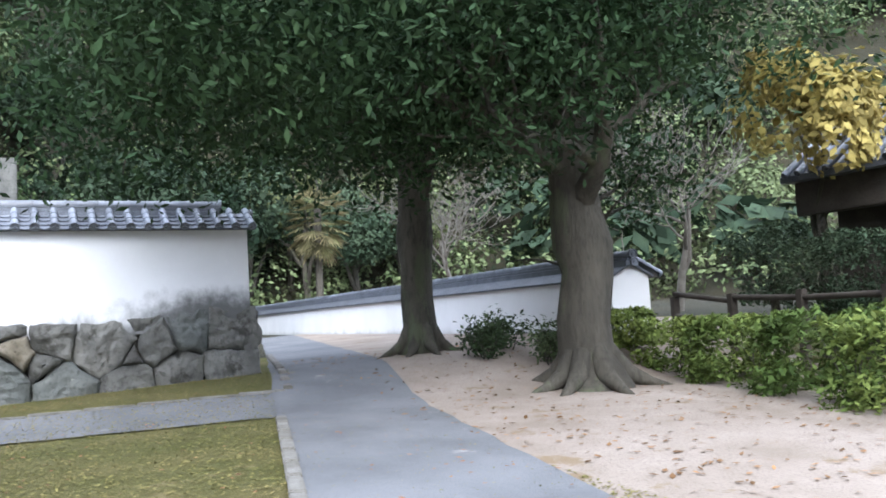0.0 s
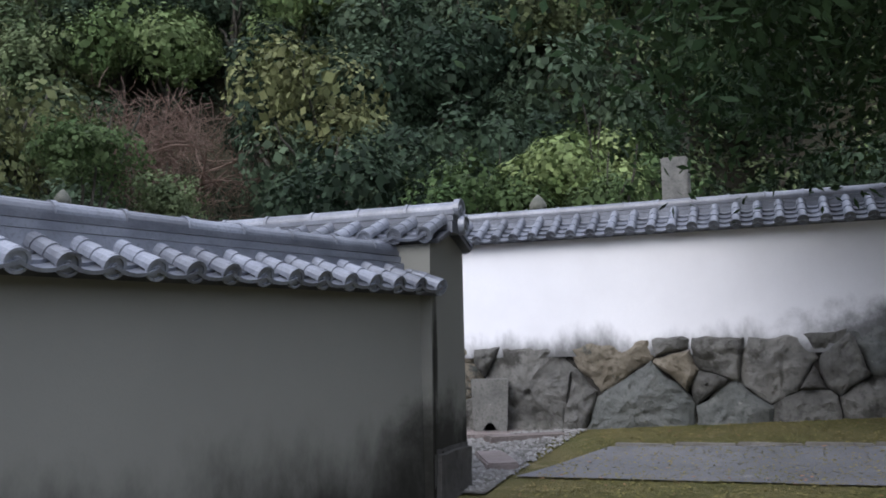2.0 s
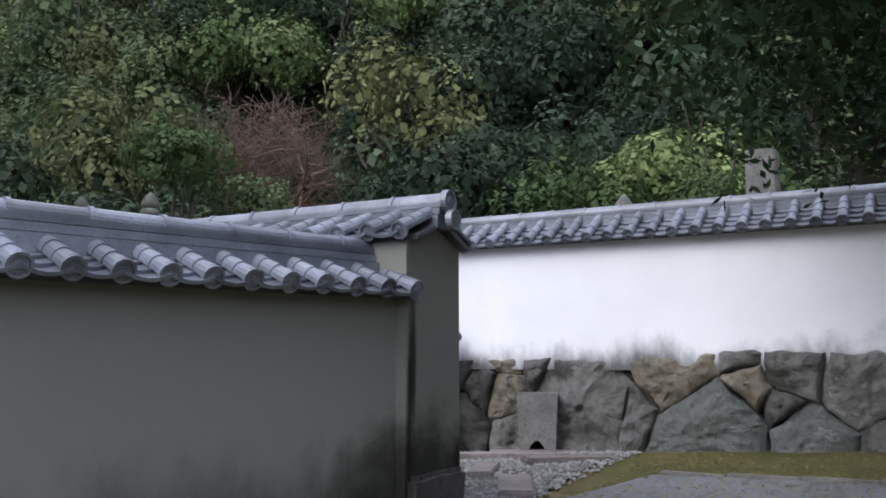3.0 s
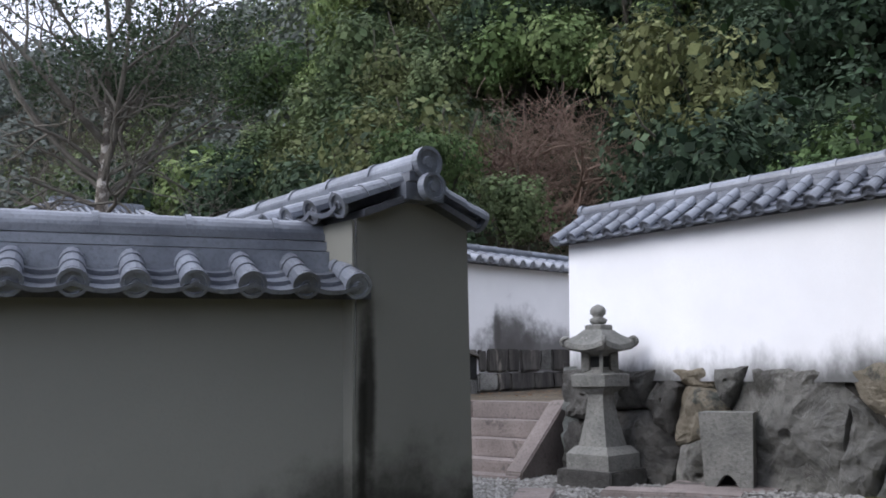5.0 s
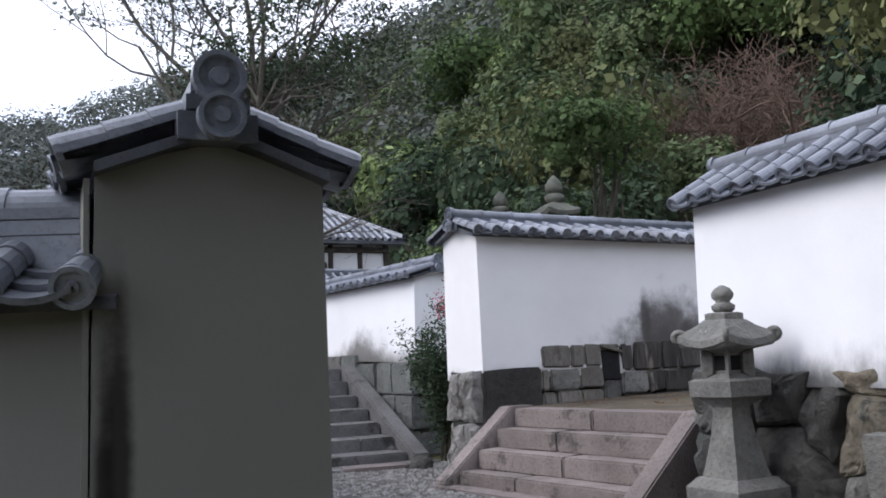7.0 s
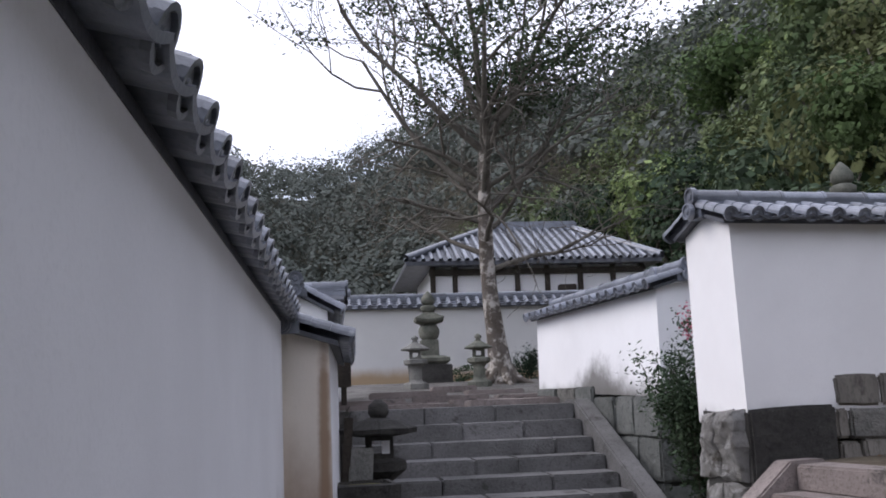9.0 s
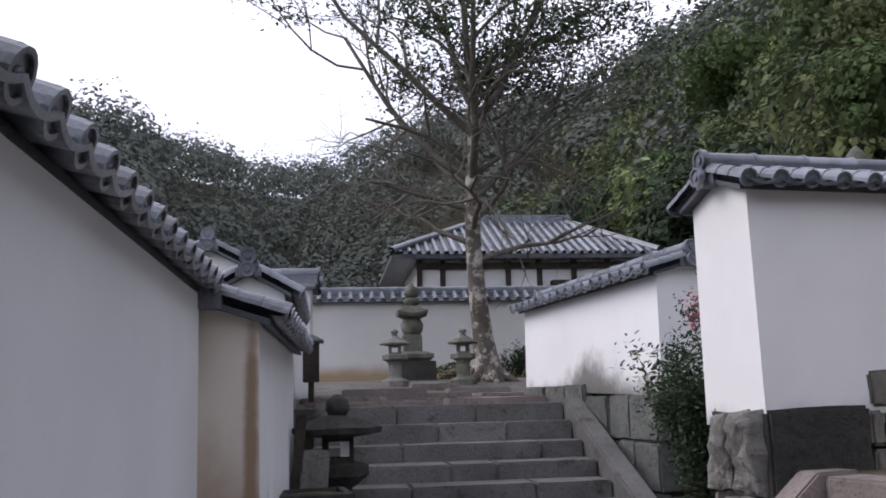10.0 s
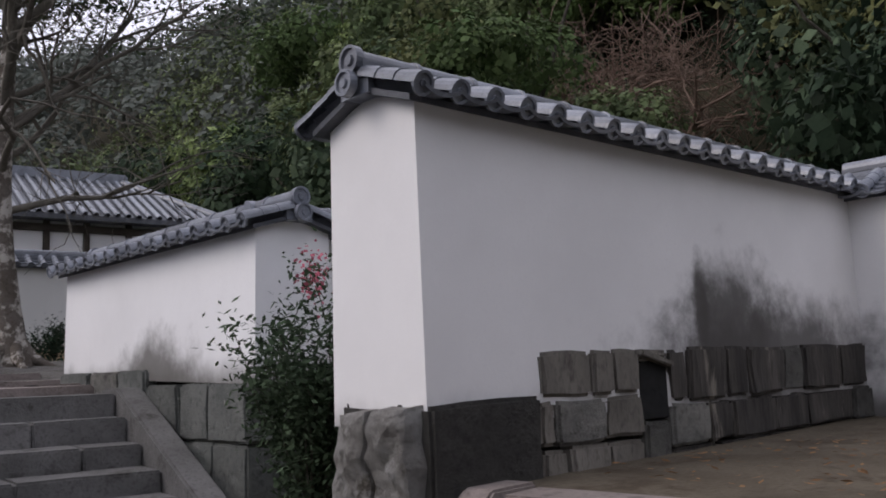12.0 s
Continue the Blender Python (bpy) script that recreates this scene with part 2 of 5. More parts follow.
M_TWIG = mat("grey_twig", (0.1, 0.09, 0.075), (0.17, 0.155, 0.13), 2, 0.9, 0.2, 20)
M_TWIG_R = mat("red_brown_twig", (0.135, 0.088, 0.068), (0.21, 0.148, 0.115), 2, 0.9, 0.1, 20)
M_WOODD = mat("dark_timber", (0.035, 0.028, 0.022), (0.06, 0.05, 0.04), 3, 0.8, 0.4, 30)
M_LEAF = [leaf_mat("leaf_green", (0.06, 0.092, 0.042), (0.11, 0.14, 0.065)), leaf_mat("leaf_olive", (0.075, 0.092, 0.038), (0.12, 0.135, 0.06)),
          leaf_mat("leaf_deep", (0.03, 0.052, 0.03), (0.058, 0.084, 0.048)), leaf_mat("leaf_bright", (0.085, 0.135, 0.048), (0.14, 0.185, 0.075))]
M_LEAF_CAM = leaf_mat("leaf_camphor", (0.014, 0.032, 0.013), (0.034, 0.06, 0.024))
M_LEAF_YEL = leaf_mat("leaf_yellow", (0.2, 0.19, 0.05), (0.3, 0.26, 0.08))
M_LEAF_HEDGE = leaf_mat("leaf_hedge", (0.06, 0.1, 0.025), (0.13, 0.17, 0.045))
M_LEAF_PALM = leaf_mat("leaf_palm", (0.1, 0.105, 0.045), (0.18, 0.15, 0.08))
M_LEAF_RED = leaf_mat("berry_red", (0.38, 0.09, 0.1), (0.5, 0.16, 0.17))
M_LITTERLEAF = leaf_mat("dry_leaf", (0.14, 0.08, 0.035), (0.24, 0.15, 0.07))
M_LEAF_GRASS = leaf_mat("grass_blade", (0.1, 0.105, 0.028), (0.165, 0.15, 0.055), 0.8)
# Pale grey-green, low contrast: distance haze painted into the leaf colour.
M_HAZE = leaf_mat("leaf_far_hazed", (0.1, 0.115, 0.1), (0.125, 0.138, 0.12), 0.05, 0.12)


# ---- small builders ----
def mesh_ob(name, verts, faces, material, parent=None, label="", smooth=False):
    me = bpy.data.meshes.new(name)
    me.from_pydata([tuple(v) for v in verts], [], [tuple(f) for f in faces])
    me.update()
    me.materials.append(material)
    if smooth:
        me.shade_smooth()
    ob = new(name, me)
    if parent:
        ob.parent = parent
    if label:
        tagged(ob, label)
    return ob


def part(name, bm, material, parent=None, label="", smooth=False):
    bmesh.ops.recalc_face_normals(bm, faces=bm.faces)
    me = bpy.data.meshes.new(name)
    bm.to_mesh(me)
    bm.free()
    me.materials.append(material)
    if smooth:
        me.shade_smooth()
    ob = new(name, me)
    if parent:
        ob.parent = parent
    if label:
        tagged(ob, label)
    return ob


def thing(name, label, category, group="", kind="", at=(0, 0, 0), rz=0):
    ob = tagged(new(name), label, category, group, kind)
    ob.matrix_basis = pose(*at, 0, 0, rz)
    return ob


def shared(name, me, m, parent):
    ob = new(name, me)
    ob.parent = parent
    ob.matrix_basis = m
    return ob


def box_bm(x0, x1, y0, y1, z0, z1, bevel=0.0, bm=None):
    bm = bm or bmesh.new()
    r = bmesh.ops.create_cube(bm, size=1)
    for v in r["verts"]:
        v.co = Vector((x0 + (v.co.x + 0.5) * (x1 - x0), y0 + (v.co.y + 0.5) * (y1 - y0), z0 + (v.co.z + 0.5) * (z1 - z0)))
    if bevel:
        bmesh.ops.bevel(bm, geom=list({e for v in r["verts"] for e in v.link_edges}), offset=bevel, segments=2, affect="EDGES")
    return bm


def worn_box(x0, x1, y0, y1, z0, z1, bevel=0.015, cuts=2, rough=0.008, seed=0.0):
    """A cut stone with chipped, rounded edges and uneven faces."""
    bm = box_bm(x0, x1, y0, y1, z0, z1, bevel)
    if cuts:
        bmesh.ops.subdivide_edges(bm, edges=[e for e in bm.edges if e.calc_length() > 0.15], cuts=cuts, use_grid_fill=True)
    for v in bm.verts:
        v.co += noise.noise_vector(v.co * 4 + Vector((seed, seed * 0.7, 0))) * rough
    return bm


def loft(rings, close_top=True, close_bottom=True):
    """A bmesh skinned over rings of equal length."""
    bm = bmesh.new()
    vs = [[bm.verts.new(p) for p in ring] for ring in rings]
    n = len(rings[0])
    for a, b in zip(vs, vs[1:]):
        for i in range(n):
            bm.faces.new((a[i], a[(i + 1) % n], b[(i + 1) % n], b[i]))
    if close_bottom:
        bm.faces.new(vs[0][::-1])
    if close_top:
        bm.faces.new(vs[-1])
    return bm


def ring(n, r, z, turn=0.0, squash=1.0):
    return [Vector((r * math.cos(turn + 2 * math.pi * i / n), squash * r * math.sin(turn + 2 * math.pi * i / n), z)) for i in range(n)]


def lathe(profile, n=20, turn=0.0):
    return loft([ring(n, r, z, turn) for r, z in profile])


def g(x, y):
    s = min(max(x / 4, 0), 1)
    s = s * s * (3 - 2 * s)
    return 0.05 * max(0.0, 2.5 - y) * s * (1 if y > -22 else 0) + (0.05 * 24.5 * s if y <= -22 else 0) - 0.025 * min(max(0.0, -x), 20)


# ---- ground with the wooded hills round the valley ----
H_AZ = (-180, -100, -60, -30, -15, -9, -2, 5, 15, 26, 40, 60, 88, 101, 120, 150, 180)
H_EL = (8, 8, 12, 16, 18.5, 16, 14.5, 17.5, 19.5, 23.5, 30, 36, 36, 35, 33, 20, 8)
H_R0 = (60, 60, 60, 50, 45, 60, 70, 60, 42, 27, 15, 13, 15, 46, 52, 50, 60)
H_R1 = (160, 160, 150, 140, 120, 180, 220, 200, 150, 110, 72, 60, 60, 95, 105, 110, 160)
HC = (2.0, 5.0)


def hill(x, y):
    dx, dy = x - HC[0], y - HC[1]
    az, r = np.degrees(np.arctan2(dx, dy)), np.hypot(dx, dy)
    r0, r1 = np.interp(az, H_AZ, H_R0), np.interp(az, H_AZ, H_R1)
    crest = np.tan(np.radians(np.interp(az, H_AZ, H_EL))) * r1 - 4.5
    s = np.clip((r - r0) / (r1 - r0), 0, 1)
    return crest * (0.35 * s + 0.65 * s * s * (3 - 2 * s))


def ground():
    near = np.arange(-16, 16.1, 0.5)
    far = 16 + np.geomspace(1, 900, 46)
    ax = np.concatenate([-far[::-1], near, far])
    nx = len(ax)
    verts = [(x, y, g(x, y) + float(hill(x, y)) - 0.0) for y in ax for x in ax]
    faces = [(j * nx + i, j * nx + i + 1, (j + 1) * nx + i + 1, (j + 1) * nx + i) for j in range(nx - 1) for i in range(nx - 1)]
    ob = mesh_ob("ground", verts, faces, M_GRASS, smooth=True)
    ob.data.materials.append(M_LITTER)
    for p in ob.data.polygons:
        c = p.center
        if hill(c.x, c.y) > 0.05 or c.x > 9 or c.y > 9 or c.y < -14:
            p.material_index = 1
    return tagged(ob, "short grass turning to leaf litter under the woods", "ground", kind="structure")


ground()


def sheet(name, outline, material, lift, label, category, step=0.4, thick=0.05):
    """A surface laid on the ground: a strip between two edge lines given as matching points."""
    left, right = outline
    verts, faces = [], []
    n = len(left)
    m = 7
    for a, b in zip(left, right):
        for k in range(m):
            f = k / (m - 1)
            x, y = a[0] + (b[0] - a[0]) * f, a[1] + (b[1] - a[1]) * f
            if k in (0, m - 1):
                x += 0.06 * noise.noise(Vector((x * 1.3, y * 1.3, lift * 50)))
                y += 0.06 * noise.noise(Vector((y * 1.3, x * 1.3, 7)))
            verts.append((x, y, g(x, y) + lift))
    for i in range(n - 1):
        for k in range(m - 1):
            faces.append((i * m + k, i * m + k + 1, (i + 1) * m + k + 1, (i + 1) * m + k))
    return tagged(mesh_ob(name, verts, faces, material, smooth=True), label, category, kind="structure")


def line(a, b, n):
    return [(a[0] + (b[0] - a[0]) * i / (n - 1), a[1] + (b[1] - a[1]) * i / (n - 1)) for i in range(n)]


ROAD_L0, ROAD_L1 = (-20.0, 0.69), (24.0, -9.3)
ROAD_R0, ROAD_R1 = (-20.0, -1.7), (24.0, -10.5)
sheet("road", (line(ROAD_L0, ROAD_L1, 90), line(ROAD_R0, ROAD_R1, 90)), M_ASPHALT, 0.024, "worn grey asphalt lane with sandy edges", "road")
sheet("verge", (line((-20, -1.4), (24, -10.2), 90), line((-20, -7.5), (24, -17.9), 90)), M_SAND, 0.014, "bare sandy soil beside the asphalt lane", "soil")
sheet("path", (line((0.6, -0.25), (0.62, -4.2), 16), line((2.35, -0.75), (2.1, -4.6), 16)), M_ASPHALT, 0.02, "narrow asphalt path between two grass strips", "path")
sheet("gravel_yard", (line((-0.35, -0.25), (-0.35, 9.9), 30), line((4.05, 0.1), (4.05, 9.9), 30)), M_GRAVEL, 0.022, "grey gravel yard between plastered walls", "gravel")


def kerb(a, b, w=0.1, h=0.07):
    n = max(2, int(math.dist(a, b) / 0.6))
    t = thing("kerb", "row of low weathered kerb stones along asphalt", "kerb", kind="structure")
    pts = line(a, b, n + 1)
    for i, (p, q) in enumerate(zip(pts, pts[1:])):
        d = math.dist(p, q)
        bm = worn_box(0.004, d - 0.004, -w / 2, w / 2, -0.1, h, 0.012, 1, 0.006, i)
        o = part("kerb_stone", bm, M_KERB, t)
        o.matrix_basis = pose(p[0], p[1], g(*p), 0, 0, math.degrees(math.atan2(q[1] - p[1], q[0] - p[0])))


kerb((2.4, -0.8), (2.15, -4.5), 0.08, 0.05)
kerb((2.2, -4.55), (9.0, -5.95), 0.12, 0.07)
kerb((-10.0, -1.6), (0.55, -4.02), 0.12, 0.06)

# ---- tiled plaster walls ----
PITCH = 0.255
TILES = {}


def round_tile_mesh(length, r=0.062):
    key = ("round", round(length, 2), r)
    if key in TILES:
        return TILES[key]
    verts, faces = [], []
    n, joints = 8, 3
    rows = []
    for j in range(joints):
        rows += [(length * j / joints, r * 0.9), (length * (j + 1) / joints - 0.001, r)]
    rows[-1] = (length, r * 1.06)
    for v, rr in rows:
        for k in range(n + 1):
            a = math.pi * k / n
            verts.append((rr * math.cos(a), -v, rr * 1.15 * math.sin(a)))
    for j in range(len(rows) - 1):
        for k in range(n):
            faces.append((j * (n + 1) + k, j * (n + 1) + k + 1, (j + 1) * (n + 1) + k + 1, (j + 1) * (n + 1) + k))
    # eave disc with a raised rim and a boss
    off = len(verts)
    m = 16
    for rr, d in ((r * 1.08, 0.0), (r * 1.08, 0.02), (r * 0.82, 0.02), (r * 0.78, 0.008), (r * 0.35, 0.008), (r * 0.3, 0.016)):
        for k in range(m):
            a = 2 * math.pi * k / m
            verts.append((rr * math.cos(a), -length - d, rr * math.sin(a) + 0.006))
    for j in range(5):
        for k in range(m):
            faces.append((off + j * m + k, off + j * m + (k + 1) % m, off + (j + 1) * m + (k + 1) % m, off + (j + 1) * m + k))
    faces.append([off + 5 * m + k for k in range(m)])
    me = bpy.data.meshes.new("round_tile")
    me.from_pydata(verts, [], faces)
    me.materials.append(M_TILE)
    TILES[key] = me
    return me


def pan_tile_mesh(length):
    key = ("pan", round(length, 2))
    if key in TILES:
        return TILES[key]
    verts, faces = [], []
    w, n = PITCH, 6
    rows = max(3, round(length / 0.13))
    for j in range(rows):
        v0, v1 = length * j / rows - 0.02, length * (j + 1) / rows + 0.03
        off = len(verts)
        for v, lift in ((v0, 0.0), (v1, 0.03)):
            for thick in (0, -0.022):
                for k in range(n + 1):
                    u = (k / n - 0.5) * w
                    sag = -0.035 * (1 - (2 * u / w) ** 2)
                    verts.append((u, -v, sag + lift + thick + 0.01))
        q = n + 1
        for k in range(n):
            faces.append((off + k, off + k + 1, off + 2 * q + k + 1, off + 2 * q + k))
            faces.append((off + 2 * q + k, off + 2 * q + k + 1, off + 3 * q + k + 1, off + 3 * q + k))
            faces.append((off + q + k, off + 3 * q + k, off + 3 * q + k + 1, off + q + k + 1))
    me = bpy.data.meshes.new("pan_tile")
    me.from_pydata(verts, [], faces)
    me.materials.append(M_TILE)
    TILES[key] = me
    return me


def ridge_end(parent, u, z, sign, r=0.085):
    """Round end tile with a rim, facing along the ridge."""
    bm = lathe([(r, 0), (r, 0.05), (r * 0.8, 0.05), (r * 0.75, 0.035), (r * 0.4, 0.035), (r * 0.33, 0.05), (0.01, 0.05)], 20)
    o = part("ridge_end_tile", bm, M_TILE, parent, smooth=False)
    o.matrix_basis = pose(u, 0, z, 0, 90 * sign, 0)
    return o


def tiled_wall(name, p0, p1, width, z0, z1, eave, rise, material, label, overhang=0.15, end_material=None, ends=(True, True), tiles=True, batter=0.02, slope=0.0, skip=(), hip=0.0, seat=0.235):
    """A plastered wall from p0 to p1 (its centre line) under a gabled tile roof. slope: fall of its roof from p0 to p1."""
    L = math.dist(p0, p1)
    t = thing(name, label, "wall", kind="structure", at=(p0[0], p0[1], 0), rz=math.degrees(math.atan2(p1[1] - p0[1], p1[0] - p0[0])))
    h = width / 2
    apex = eave + rise - seat
    rings = []
    for u, zb in ((0, z0), (L, z1)):
        dz = -slope * u / L
        rings.append([Vector((u, -h - batter, zb)), Vector((u, h + batter, zb)), Vector((u, h, eave + 0.02 + dz)), Vector((u, 0, apex + dz - 0.02)), Vector((u, -h, eave + 0.02 + dz))])
    part("body", loft(rings), material, t)
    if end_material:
        # Overlay on the end face; on the lane wall its grey paints shade.
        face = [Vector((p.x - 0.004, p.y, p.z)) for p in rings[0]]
        part("end_panel", loft([face, [Vector((p.x + 0.003, p.y * 0.998, p.z)) for p in rings[0]]]), end_material, t, "wall end panel in its own tint, grey for shade on the lane wall")
    run = h + overhang
    drop = apex - eave + 0.01
    ang = math.atan2(drop, h) * 0.92
    length = (run - 0.05) / math.cos(ang)
    e0, e1 = (0.1 if ends[0] else 0.0), (0.1 if ends[1] else 0.0)
    # boarding under the tiles
    for s in (-1, 1):
        bm = bmesh.new()
        vs = []
        for u in (-e0 * 0.8, L + e1 * 0.8):
            dz = -slope * u / L
            for v, zz in ((0.0, apex + 0.03 + dz), (run - 0.08, apex + 0.03 - (run - 0.08) * math.tan(ang) + dz), (run - 0.08, apex - 0.005 - (run - 0.08) * math.tan(ang) + dz), (0.0, apex - 0.005 + dz)):
                vs.append(bm.verts.new((u, s * v, zz)))
        for k in range(4):
            bm.faces.new((vs[k], vs[(k + 1) % 4], vs[4 + (k + 1) % 4], vs[4 + k]))
        bm.faces.new(vs[:4])
        bm.faces.new(vs[4:][::-1])
        part("roof_bed", bm, M_TILE_D, t)
    if tiles:
        rt, pt = round_tile_mesh(length), pan_tile_mesh(length)
        n = int((L + e0 + e1) / PITCH)
        first = -e0 + (L + e0 + e1 - n * PITCH) / 2
        for s in (-1, 1):
            if s in skip:
                continue
            for i in range(n + 1):
                u = first + i * PITCH
                dz = -slope * u / L
                jit = noise.noise(Vector((u * 3, s, L))) * 0.6
                base = Matrix.Translation((u, s * 0.05, apex + 0.045 + dz)) @ pose(0, 0, 0, 0, 0, 180 if s > 0 else 0) @ pose(0, 0, 0, math.degrees(ang) + jit, 0, jit)
                shared("round_tile", rt, base @ Matrix.Translation((0, 0, 0.022)), t)
                if i < n:
                    shared("pan_tile", pt, base @ Matrix.Translation((PITCH / 2 * (1 if s < 0 else -1), 0.0, 0)), t)
    # ridge: two flat courses and a round capping
    ru0, ru1 = -e0 + (hip if hip < 0 else 0), L + e1 - max(hip, 0)
    zr = eave + rise
    for w, za, zb in ((0.125, -0.035 - seat, -0.18), (0.1, -0.172, -0.125), (0.085, -0.117, -0.08)):
        bm = bmesh.new()
        vs = [bm.verts.new((u, y, zr + z - slope * u / L)) for u in (ru0, ru1) for y, z in ((-w, za), (w, za), (w, zb), (-w, zb))]
        for k in range(4):
            bm.faces.new((vs[k], vs[(k + 1) % 4], vs[4 + (k + 1) % 4], vs[4 + k]))
        bm.faces.new(vs[:4])
        bm.faces.new(vs[4:][::-1])
        part("ridge_course", bm, M_TILE, t)
    n = max(2, int((ru1 - ru0) / 0.42))
    for i in range(n):
        a, b = ru0 + (ru1 - ru0) * i / n, ru0 + (ru1 - ru0) * (i + 1) / n
        rr = [[Vector((u, r * math.cos(k * math.pi / 10), zr - 0.085 - slope * u / L + r * 1.1 * math.sin(k * math.pi / 10))) for k in range(11)] for u, r in ((a, 0.072), (b - 0.03, 0.074), (b - 0.029, 0.082), (b, 0.082))]
        part("ridge_tile", loft(rr), M_TILE, t)
    if ends[0]:
        ridge_end(t, ru0 + 0.01, zr - 0.07, -1)
        ridge_end(t, -e0 - 0.03, apex + 0.03, -1, 0.075)
    if ends[1]:
        ridge_end(t, ru1 - 0.01, zr - 0.07 - slope, 1)
        ridge_end(t, L + e1 + 0.03, apex + 0.03 - slope, 1, 0.075)
    return t


tiled_wall("wall_lane", (-0.41, 0.0), (-0.36, 5.62), 0.72, -0.1, -0.1, 1.97, 0.38, M_WHITE_L, "white plaster lane wall under a dark tile roof", overhang=0.085, end_material=M_GREY_SHADE)
lane_wall = bpy.data.objects["wall_lane"]
# Grey overlay on the white side: shade and weathering put into colour.
part("side_panel", box_bm(-0.01, 0.5, 0.375, 0.392, -0.1, 1.96), M_GREY_SHADE, lane_wall, "side panel in grey for shade over the weathered white wall")
L1A, L1B = (-0.62, 0.29), (-13.0, 3.73)
# Shade on this wall's face is part of its grey.
tiled_wall("wall_shade_grey", L1A, L1B, 0.5, -0.15, -0.5, 1.6, 0.4, M_GREY_SHADE, "plaster wall in shade-darkened grey with mouldy foot and tile roof", ends=(False, True), overhang=0.17, slope=0.15, seat=0.3)
tiled_wall("wall_ochre", (0.0, 5.75), (0.08, 9.0), 0.66, -0.1, -0.1, 1.82, 0.34, M_WHITE_L, "streaked white plaster wall with low tile roof", end_material=M_OCHRE)
tiled_wall("wall_monument", (4.70, 3.25), (4.74, -4.55), 0.8, 1.05, 1.05, 2.6, 0.48, M_WHITE, "bright white plaster wall on a boulder base", batter=0.05, hip=0.45)
tiled_wall("wall_upper", (3.66, 6.69), (9.1, 7.25), 0.76, 1.1, 1.1, 2.78, 0.37, M_WHITE_W2, "white plaster wall with a large mould stain above cut stone", overhang=0.14)
tiled_wall("wall_upper_return", (9.0, 7.0), (9.6, 3.2), 0.7, 0.7, 0.7, 2.75, 0.4, M_WHITE_W2, "white plaster return wall with tile roof", ends=(False, True))
tiled_wall("wall_steps", (4.48, 9.3), (3.95, 13.2), 0.72, 1.33, 1.45, 2.585, 0.34, M_WHITE_W3, "white plaster wall beside the upper stone steps", slope=0.0)
tiled_wall("wall_steps_return", (4.3, 9.83), (11.0, 10.5), 0.7, 1.33, 1.33, 2.585, 0.34, M_WHITE_W3, "white plaster wall behind a berry shrub", ends=(False, True))
tiled_wall("wall_back", (-3.0, 22.3), (10.5, 22.3), 0.6, 1.2, 1.2, 3.75, 0.4, M_BACK, "far plaster wall with ochre-stained foot", skip=(1,))
tiled_wall("wall_left_far", (0.5, 14.3), (-0.4, 14.35), 0.6, 1.2, 1.2, 3.08, 0.35, M_WHITE_W3, "far white plaster wall end with tile roof", skip=(1,))
tiled_wall("wall_gable_near", (-0.04, 9.4), (-0.04, 12.5), 0.7, 0, 0, 2.42, 0.44, M_WHITE_W3, "weathered white gable end with a round ridge ornament")
tiled_wall("wall_gable_far", (-0.72, 11.6), (-0.8, 14.6), 0.75, 0, 0, 3.06, 0.44, M_WHITE_W3, "white gable end with a round ridge ornament")
tiled_wall("wall_road", (2.85, -10.65), (46.0, -11.7), 0.75, 0.2, 0.3, 1.58, 0.45, M_WHITE_W5, "long low white plaster wall along the lane", skip=(1,))

# ---- rubble and ashlar bases ----
rng = np.random.default_rng(5)


def clip_poly(poly, nx, ny, c):
    out = []
    for i in range(len(poly)):
        a, b = poly[i], poly[(i + 1) % len(poly)]
        da, db = nx * a[0] + ny * a[1] - c, nx * b[0] + ny * b[1] - c
        if da <= 0:
            out.append(a)
        if da * db < 0:
            f = da / (da - db)
            out.append((a[0] + (b[0] - a[0]) * f, a[1] + (b[1] - a[1]) * f))
    return out


def stone_cells(seeds, outline, gap, weight):
    cells = []
    for i, s in enumerate(seeds):
        poly = outline
        for j, o in enumerate(seeds):
            if i == j or not poly:
                continue
            dx, dy = o[0] - s[0], o[1] - s[1]
            d = math.hypot(dx, dy)
            mid = 0.5 * d + (weight[i] - weight[j]) * 0.5
            nx, ny = dx / d, dy / d
            poly = clip_poly(poly, nx, ny, nx * s[0] + ny * s[1] + mid - gap)
        if poly and len(poly) > 2:
            cells.append(poly)
    return cells


